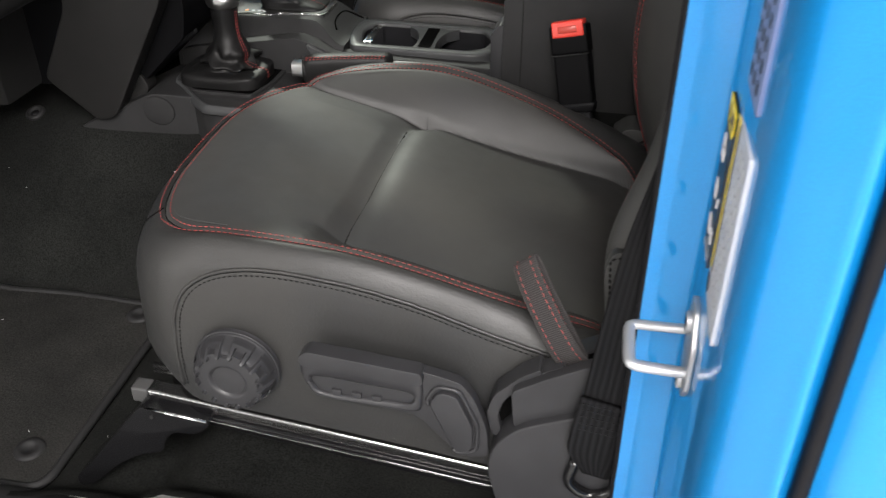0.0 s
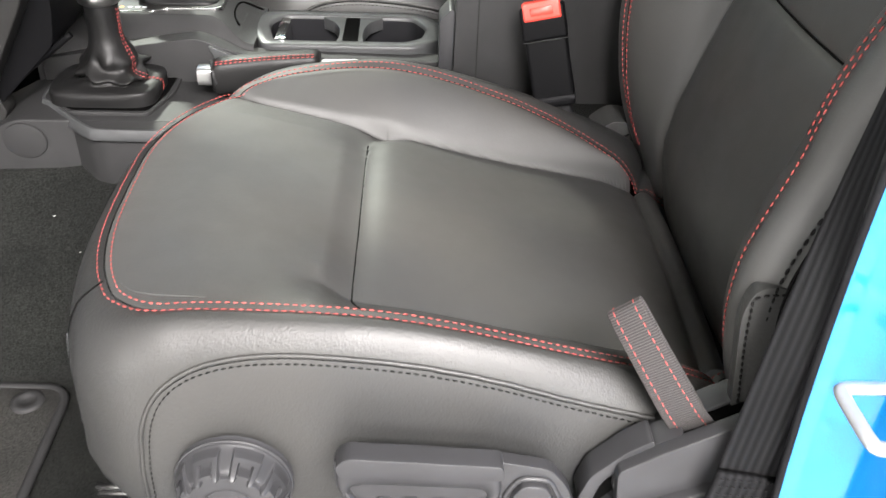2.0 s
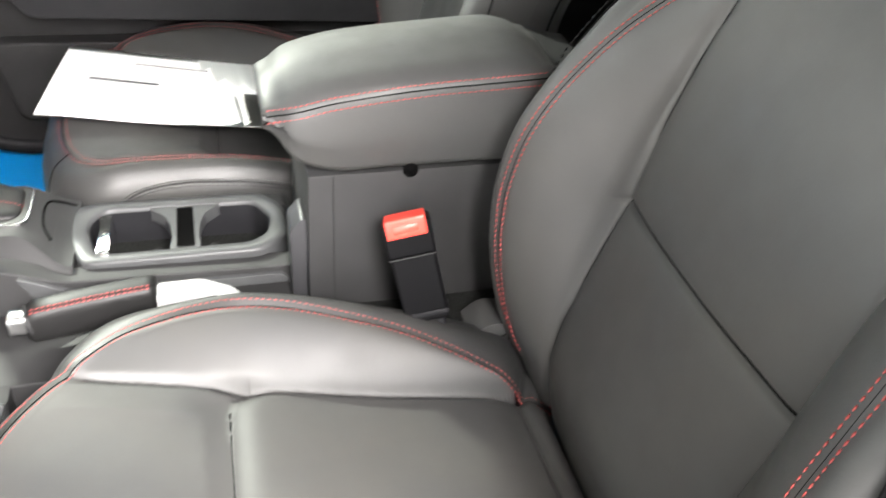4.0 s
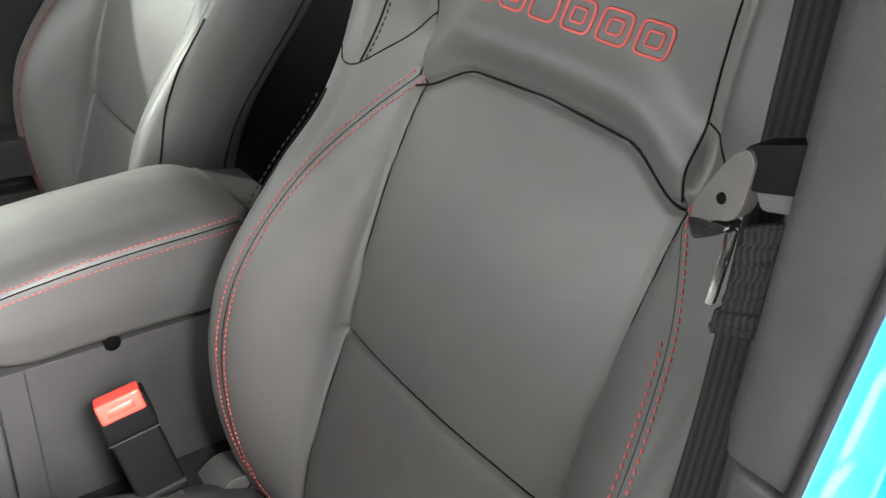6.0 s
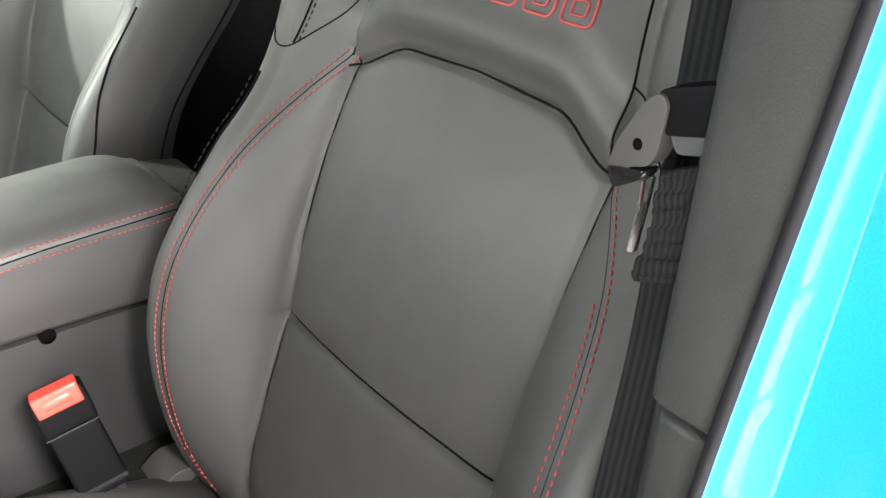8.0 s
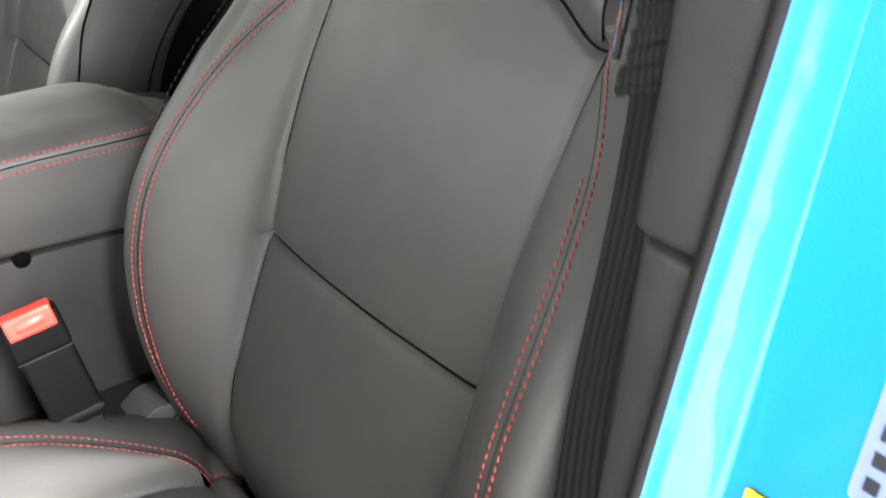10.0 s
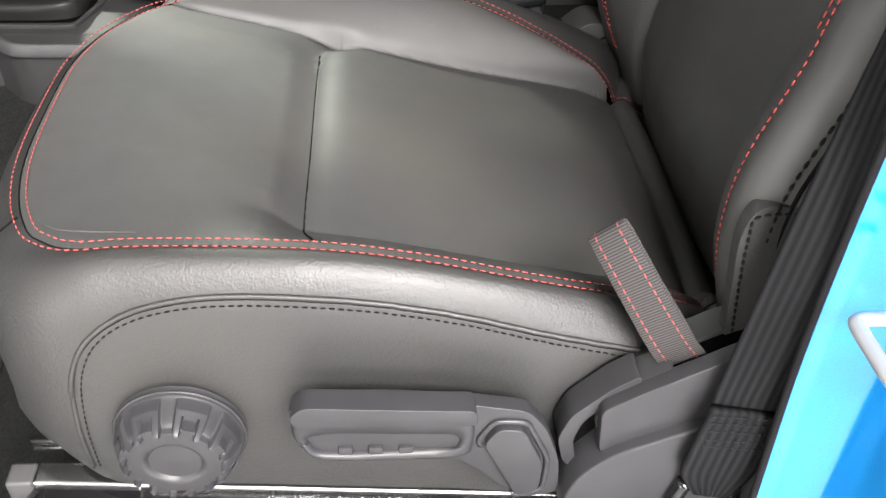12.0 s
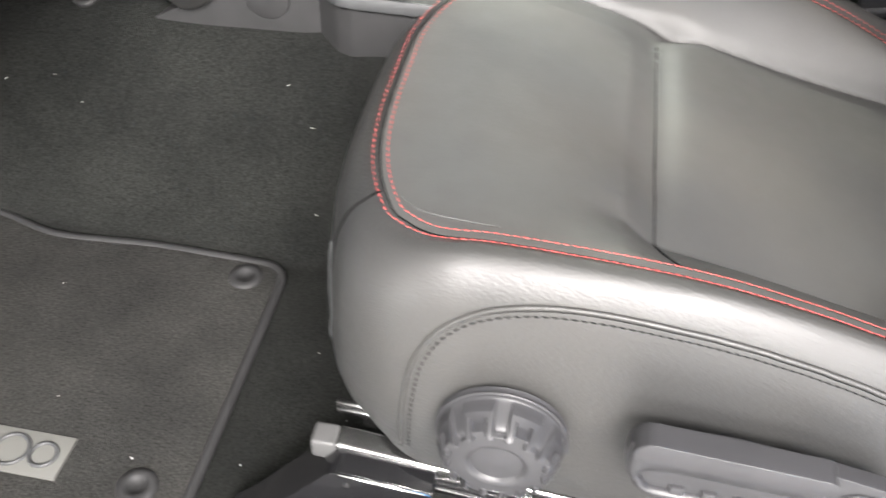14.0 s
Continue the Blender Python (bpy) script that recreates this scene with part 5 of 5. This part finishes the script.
def transfer_lever():
    t = thing("transfer_lever", (-0.57, 1.255, 0.372), "short lever with black gaiter and satin collar", "gear lever")
    part("frame", prism("frame", rounded([(-0.640, 1.216), (-0.600, 1.180), (-0.502, 1.178), (-0.484, 1.240), (-0.484, 1.302), (-0.642, 1.306)], 0.010), "z", 0.362, 0.3765, PLASTIC, 0.004, 3), t)
    foot = rounded([(-0.632, 1.221), (-0.597, 1.184), (-0.504, 1.184), (-0.491, 1.235), (-0.490, 1.292), (-0.634, 1.294)], 0.008)
    # flat black sheet paints the shade where gaiter meets frame
    part("foot_gap", prism("foot_gap", foot, "z", 0.370, 0.3772, PAINTED_GAP, 0), t, "black sheet painted as the gap shade round the gaiter's foot")
    boot = ((-0.563, 1.239, 0.376), (-0.5575, 1.2455, 0.492), 0.0665, 0.0505, 0.0205, [0, 0.15, 0.20, 0.33, 0.62, 1.0], [0.98, 0.95, 0.62, 0.55, 0.33, 0.325], 1.25)
    part("gaiter", lever_boot("gaiter", boot, GAITER), t, "gathered black leather gaiter")
    for d in (0, 8):
        part("red_stitching", stitches("red_stitching", boot_run(boot, [2 + d / 2, -4 + d / 2, -14 + d, -20 + d, -20 + 1.5 * d]), RED_THREAD, 0.0034, 0.0012, 0.0005), t)
    part("collar", revolve("collar", [(0.0200, 0.0), (0.0235, 0.002), (0.0255, 0.007), (0.026, 0.014), (0.0248, 0.021), (0.022, 0.025)], (-0.557, 1.245, 0.489), SATIN), t, "satin metal collar")
    lean = Euler((0, radians(10), 0)).to_matrix().to_4x4()
    part("grip", revolve("grip", [(0.0215, 0.0), (0.0235, 0.008), (0.0248, 0.022), (0.0245, 0.034), (0.0215, 0.043), (0.016, 0.048), (0.0005, 0.050)], (-0.556, 1.2445, 0.512), PANEL_GREY, m=lean), t, "black plastic grip")
    part("badge", revolve("badge", [(0.0135, 0.046), (0.0135, 0.0495), (0.011, 0.0512), (0.0005, 0.0518)], (-0.556, 1.2445, 0.512), SATIN, m=lean), t, "satin metal badge")


transfer_lever()


def gear_shifter():
    t = thing("gear_shifter", (-0.52, 1.40, 0.425), "automatic gear lever with leather gaiter and satin collar", "gear lever")
    rim = [(-0.60, 1.338), (-0.524, 1.340), (-0.512, 1.352), (-0.446, 1.355), (-0.438, 1.364), (-0.437, 1.426), (-0.446, 1.438), (-0.60, 1.444)]
    part("bezel", prism("bezel", rounded(rim, 0.006), "z", 0.428, 0.4450, RAIL_STEEL, 0.0012, 2), t, "satin metal bezel")
    face = [(-0.598, 1.3395), (-0.5245, 1.3415), (-0.5125, 1.3535), (-0.447, 1.3565), (-0.4395, 1.365), (-0.4385, 1.425), (-0.447, 1.4365), (-0.598, 1.4425)]
    part("plate", prism("plate", rounded(face, 0.005), "z", 0.434, 0.4458, PANEL_GREY, 0), t, "black selector plate")
    boot = ((-0.498, 1.397, 0.444), (-0.540, 1.41, 0.491), 0.052, 0.036, 0.021, [0, 0.12, 0.3, 0.5, 0.75, 1.0], [1.0, 0.97, 0.80, 0.62, 0.46, 0.42], 0.6)
    part("gaiter", lever_boot("gaiter", boot, GAITER), t, "gathered black leather gaiter")
    part("red_stitching", stitches("red_stitching", boot_run(boot, [-12, -16, -22, -30, -38]), RED_THREAD, 0.0034, 0.0012, 0.0005), t)
    part("collar", revolve("collar", [(0.021, 0.0), (0.027, 0.004), (0.0285, 0.014), (0.027, 0.024), (0.0225, 0.028)], (-0.540, 1.41, 0.486), SATIN), t, "satin metal collar")
    part("grip", revolve("grip", [(0.022, 0.0), (0.0225, 0.02), (0.027, 0.045), (0.029, 0.07), (0.024, 0.088), (0.0005, 0.094)], (-0.542, 1.41, 0.511), PANEL_GREY), t, "black plastic grip")
    for k, x in enumerate((-0.568, -0.557, -0.547, -0.538)):
        part("gear_mark", box("gear_mark", (x - 0.0026, 1.3490, 0.4458), (x + 0.0026, 1.3525, 0.4464), AMBER if k == 0 else GREY_INK, 0), t)


gear_shifter()


def parking_brake():
    t = thing("parking_brake", (-0.35, 1.215, 0.37), "leather wrapped parking brake lever with bright tip", "brake lever")
    a, b = np.array([-0.428, 1.223, 0.407]), np.array([-0.298, 1.240, 0.4135])
    rows = []
    for s in np.linspace(0, 1, 22):
        p = a + (b - a) * s
        e = min(1.0, 8 * s + 0.82, 10 * (1 - s) + 0.88)
        rows.append([p + np.array([0, 0.0165 * e * math.copysign(abs(math.cos(q)) ** 0.55, math.cos(q)), 0.021 * e * math.copysign(abs(math.sin(q)) ** 0.55, math.sin(q)) * (1 + 0.08 * math.sin(math.pi * s))]) for q in np.linspace(0, 2 * math.pi, 28, endpoint=False)])
    g = part("grip", grid_mesh("grip", rows, GAITER, closed_v=True, caps=True), t, "black leather grip with red stitching")
    for dy in (-0.0125, -0.0085):
        part("red_stitching", stitches("red_stitching", [a + (b - a) * s + np.array([0, dy, 0.0205 * (1 + 0.08 * math.sin(math.pi * s)) - (0.0015 if dy < -0.01 else 0)]) for s in np.linspace(0.04, 0.97, 16)], RED_THREAD, 0.004, 0.0016, 0.0007), g)
    part("tip", prism("tip", rounded([(1.212, 0.397), (1.212, 0.420), (1.232, 0.420), (1.232, 0.397)], 0.006), "x", -0.446, -0.428, SATIN, 0.003, 3), t, "satin metal button tip")
    part("collar", tube("collar", [(-0.4285, 1.2225, 0.409), (-0.425, 1.2232, 0.4095)], 0.0175, PLASTIC, 20), t)
    part("arm", prism("arm", rounded([(-0.300, 0.398), (-0.300, 0.4195), (-0.250, 0.4205), (-0.216, 0.404), (-0.19, 0.37), (-0.28, 0.36)], 0.008), "y", 1.231, 1.252, ARM_PAINT, 0.004, 3), t, "pale painted brake arm")


parking_brake()


def belt_buckle():
    t = thing("belt_buckle", (-0.02, 1.19, 0.33), "black seat belt buckle with red release button", "belt buckle")
    m = Matrix.Translation((-0.036, 1.197, 0.520)) @ Euler((radians(-14), radians(-14), radians(-8))).to_matrix().to_4x4()
    part("stalk", box("stalk", (-0.019, -0.004, -0.21), (0.019, 0.012, -0.085), RUBBER, 0.004, 3, m), t)
    part("shell", box("shell", (-0.0245, -0.010, -0.125), (0.0245, 0.014, -0.036), SHELL_BLACK, 0.005, 3, m), t)
    part("mouth", box("mouth", (-0.026, -0.012, -0.045), (0.026, 0.016, -0.006), SHELL_BLACK, 0.004, 3, m), t)
    part("release_button", box("release_button", (-0.022, -0.0135, -0.022), (0.022, 0.010, 0.0), RED_PLASTIC, 0.003, 3, m), t, "bright red release button")
    part("press_mark", box("press_mark", (-0.013, -0.0142, -0.016), (0.013, -0.0125, -0.007), PALE_RED, 0.0004, 1, m), t)
    part("lip", box("lip", (-0.0263, -0.0126, -0.0462), (0.0263, -0.0105, -0.0445), PLASTIC, 0.0005, 1, m), t, "slightly lighter lower edge of the mouth")
    part("band", box("band", (-0.0255, -0.011, -0.118), (0.0255, 0.013, -0.112), RUBBER, 0.002, 2, m), t)


belt_buckle()


def paper():
    n = 16
    rows = []
    A, B, C, D = np.array((-0.453, 1.586, 0.464)), np.array((-0.4275, 1.813, 0.462)), np.array((-0.146, 1.795, 0.430)), np.array((-0.140, 1.564, 0.433))
    for u in np.linspace(0, 1, n):
        rows.append([(A * (1 - u) + D * u) * (1 - v) + (B * (1 - u) + C * u) * v + np.array((0, 0, 0.003 * math.sin(3 * u + 2 * v) + 0.003 * (1 - v) * math.cos(6 * u))) for v in np.linspace(0, 1, n)])
    up = np.array(rows)
    t = thing("paper_sheet", (-0.3, 1.74, 0.42), "white printed paper sheet lying on the passenger seat", "paper")
    verts = np.concatenate([up, up - np.array((0, 0, 0.0016))], 1)
    part("sheet", grid_mesh("sheet", verts, WHITE, closed_v=True, smooth=True), t)

    def bar(u0, u1, v, w, mat=GREY_INK):
        P = lambda u, v: (A * (1 - u) + D * u) * (1 - v) + (B * (1 - u) + C * u) * v + np.array((0, 0, 0.003 * math.sin(3 * u + 2 * v) + 0.003 * (1 - v) * math.cos(6 * u) + 0.0012))
        part("print_bar", grid_mesh("print_bar", [[P(u, v), P(u, v + w)] for u in np.linspace(u0, u1, 10)], mat), t)

    bar(0.35, 0.72, 0.80, 0.016, BLACK_INK)
    bar(0.16, 0.48, 0.50, 0.035, BLACK_INK)
    bar(0.5, 0.72, 0.49, 0.012)
    bar(0.22, 0.30, 0.12, 0.012, BLACK_INK)


paper()


def floor_mat():
    t = thing("floor_mat", (-0.8, 0.86, 0.08), "charcoal carpet floor mat with bound edge and eyelets", "floor mat")
    o = rounded([(-1.15, 0.645), (-0.599, 0.645), (-0.603, 1.012), (-0.767, 1.016), (-0.90, 1.006), (-0.985, 1.033), (-1.15, 1.045)], 0.03, 8)
    part("mat_body", prism("mat_body", o, "z", 0.066, 0.083, MAT_PILE, 0.003), t)
    part("binding", tube("binding", resample([(x, y, 0.080) for x, y in o] + [(*o[0], 0.080)], 160)[:-1], 0.006, PLASTIC, 8, closed=True), t, "dark bound edge")
    for x, y in ((-0.645, 0.985), (-0.65, 0.70)):
        part("eyelet", revolve("eyelet", [(0.020, 0.0), (0.019, 0.003), (0.010, 0.004), (0.009, 0.002), (0.0005, 0.001)], (x, y, 0.083), PLASTIC), t)
    part("badge", box("badge", (-0.85, 0.690, 0.082), (-0.729, 0.738, 0.0848), PALE_GREY, 0.001), t, "grey rubber badge with raised round marks")
    for x, r in ((-0.825, 0.013), (-0.785, 0.017), (-0.752, 0.013)):
        part("badge_mark", tube("badge_mark", [(x + r * math.cos(a), 0.714 + r * math.sin(a), 0.0852) for a in np.linspace(0, 2 * math.pi, 24, endpoint=False)], 0.0022, PLASTIC_GREY, 6, closed=True), t)


floor_mat()


def lower_dash():
    d = thing("dashboard", (-0.9, 1.0, 0.4), "dark grey plastic lower dashboard", "dashboard")
    slab = [(-0.612, 0.515), (-0.716, 0.336), (-0.748, 0.325), (-0.824, 0.390), (-0.765, 0.50), (-0.72, 0.80), (-0.56, 0.80), (-0.58, 0.60)]
    part("side_panel", prism("side_panel", rounded(slab, 0.012), "y", 1.15, 1.185, PANEL_GREY, 0.006, 3), d, "dark grey side panel of the centre stack")
    # stack body coloured near-black to hold the shade behind the side panel
    part("console_front", prism("console_front", rounded([(-0.70, 0.36), (-0.602, 0.455), (-0.594, 0.50), (-0.61, 0.95), (-1.0, 0.95), (-1.0, 0.36)], 0.01), "y", 1.19, 1.335, SHELL_BLACK, 0.006, 3), d)
    # added black block paints the unlit space below the dash
    part("dash_void_fill", box("dash_void_fill", (-1.45, 1.10, 0.36), (-0.86, 1.60, 0.80), DARK, 0.01), d)
    rp = part("red_panel", prism("red_panel", rounded([(-0.70, 0.38), (-0.685, 0.47), (-0.69, 0.62), (-0.86, 0.62), (-0.86, 0.38)], 0.01), "y", 1.335, 1.56, RED_PANEL, 0.004, 3), d, "red painted lower stack panel")
    for y0, z0, z1 in ((1.352, 0.425, 0.441), (1.405, 0.420, 0.446), (1.458, 0.420, 0.446), (1.352, 0.462, 0.474), (1.405, 0.462, 0.480)):
        part("port", box("port", (-0.6935, y0, z0), (-0.682, y0 + 0.036, z1), SHELL_BLACK, 0.002), rp, "black covered port")
    part("foot_trim", prism("foot_trim", rounded([(-0.76, 0.296), (-0.715, 0.300), (-0.672, 0.372), (-0.684, 0.396), (-0.70, 0.37)], 0.008), "y", 1.185, 1.215, PANEL_GREY, 0.004, 3), d)
    part("edge_strip", tube("edge_strip", curve_through([(-0.690, 1.20, 0.378), (-0.64, 1.20, 0.422), (-0.583, 1.20, 0.466)], 20), 0.004, SHELL_BLACK, 8), d)
    part("knee_panel", prism("knee_panel", rounded([(-0.88, 0.52), (-0.76, 0.53), (-0.74, 0.62), (-0.8, 0.75), (-1.1, 0.75), (-1.1, 0.56)], 0.02), "y", 0.66, 1.15, PLASTIC, 0.01, 3), d)
    part("upper_panel", prism("upper_panel", rounded([(-0.66, 0.76), (-0.66, 0.90), (-0.8, 0.97), (-1.35, 0.97), (-1.35, 0.70)], 0.03), "y", 0.62, 1.2, PLASTIC, 0.01, 3), d)
    part("passenger_panel", prism("passenger_panel", rounded([(-1.0, 0.70), (-1.0, 0.86), (-1.08, 0.92), (-1.35, 0.92), (-1.35, 0.70)], 0.03), "y", 1.205, 2.0, PLASTIC, 0.01, 3), d)
    part("glovebox", prism("glovebox", rounded([(-1.0, 0.42), (-0.98, 0.69), (-1.3, 0.69), (-1.3, 0.42)], 0.02), "y", 1.57, 2.0, PLASTIC, 0.01, 3), d)


lower_dash()


def steering_wheel():
    t = thing("steering_wheel", (-0.53, 0.935, 0.84), "black leather steering wheel", "steering wheel")
    m = Matrix.Translation((-0.53, 0.935, 0.857)) @ Euler((0, radians(62), 0)).to_matrix().to_4x4()
    ring = [tuple(m @ Vector((0.185 * math.cos(a), 0.185 * math.sin(a), 0))) for a in np.linspace(0, 2 * math.pi, 72, endpoint=False)]
    part("rim", tube("rim", ring, 0.0165, LEATHER_SIDE, 14, closed=True), t)
    part("hub", revolve("hub", [(0.075, -0.03), (0.08, 0.0), (0.07, 0.025), (0.0005, 0.032)], (0, 0, 0), PLASTIC_SOFT, 28, m), t)
    for a in (0, 90, 180, 270):
        q = m @ Euler((0, 0, radians(a))).to_matrix().to_4x4()
        part("spoke", box("spoke", (0.05, -0.022, -0.012), (0.178, 0.022, 0.010), PLASTIC_SOFT, 0.006, 3, q), t)


steering_wheel()


def passenger_door():
    t = thing("passenger_door", (-0.3, 2.03, 0.1), "closed passenger door with black trim over blue metal", "car door")
    part("shell", box("shell", (-1.0, 2.03, 0.0), (0.25, 2.09, 1.0), BLUE, 0.01), t, "bright blue painted metal")
    lip = rounded([(-0.655, 0.30), (-0.62, 0.215), (-0.55, 0.20), (0.18, 0.20), (0.2, 0.88), (-0.66, 0.88)], 0.05, 8)
    part("trim", prism("trim", lip, "y", 1.99, 2.032, PLASTIC, 0.008, 3), t, "black plastic inner trim")
    part("bead", tube("bead", [(x, 1.995, z) for x, z in lip], 0.016, RUBBER, 10, closed=True), t, "thick black bead round the trim")
    part("pocket", prism("pocket", rounded([(-0.55, 0.27), (0.12, 0.27), (0.14, 0.40), (-0.58, 0.415)], 0.03), "y", 1.955, 1.995, PLASTIC, 0.01, 3), t, "black door pocket")
    part("armrest", prism("armrest", rounded([(-0.50, 0.47), (0.14, 0.44), (0.16, 0.50), (-0.55, 0.55)], 0.02), "y", 1.92, 1.995, PLASTIC_SOFT, 0.012, 3), t)
    part("check_strap", box("check_strap", (-0.72, 1.985, 0.28), (-0.65, 2.03, 0.30), RUBBER, 0.005), t)


passenger_door()


def car_shell():
    # roof is out of view, added to hold overhead light off the seats
    single("unseen_roof", prism("unseen_roof", rounded([(-0.72, 1.27), (-0.72, 1.31), (1.5, 1.31), (1.5, 1.27)], 0.01), "y", 0.52, 2.05, PLASTIC_GREY, 0.01), "dark grey car roof, unseen, added to shade the seats", "car roof", kind="structure")
    # unseen pillar, placed so its shadow edge runs across the cushion
    pillar = [(-1.27, 0.998), (-0.68, 1.340), (-0.74, 1.45), (-1.36, 1.10)]
    single("shadow_pillar", prism("shadow_pillar", rounded(pillar, 0.02), "y", 1.985, 2.015, PLASTIC, 0.004), "unseen sloping windscreen pillar on the passenger side, placed to cast a shadow edge", "pillar", kind="structure")
    # added rail stops the far lamp from reaching the backrests
    single("blocker_rail", prism("blocker_rail", rounded([(-0.70, 1.205), (-0.70, 1.265), (1.4, 1.265), (1.4, 1.205)], 0.01), "y", 1.99, 2.04, PLASTIC, 0.006), "dark rail over the passenger window, added to block lamp light", "roof rail", kind="structure")
    single("rear_bulkhead", box("rear_bulkhead", (1.2, 0.5, -0.1), (1.24, 2.05, 0.85), PLASTIC, 0.01), "dark inner rear wall of the car", "panel", kind="structure")
    # three added sides keep lamp light out of the cabin and footwell
    single("rear_side_blocker", box("rear_side_blocker", (0.22, 0.44, -0.1), (1.24, 0.50, 1.3), BLUE, 0.01), "blue rear body side behind the pillar, added to keep light out", "panel", kind="structure")
    single("far_side_blocker", box("far_side_blocker", (0.26, 2.04, -0.1), (1.24, 2.10, 0.95), PLASTIC, 0.01), "dark far rear body side, added to keep light out", "panel", kind="structure")
    single("footwell_blocker", box("footwell_blocker", (-1.55, 0.52, -0.1), (-0.98, 0.57, 0.97), PLASTIC, 0.01), "dark side wall ahead of the door opening, added to shade the footwell", "panel", kind="structure")
    single("firewall", box("firewall", (-1.55, 0.5, -0.1), (-1.5, 2.05, 0.95), PLASTIC, 0.01), "dark inner front wall of the car", "panel", kind="structure")


car_shell()
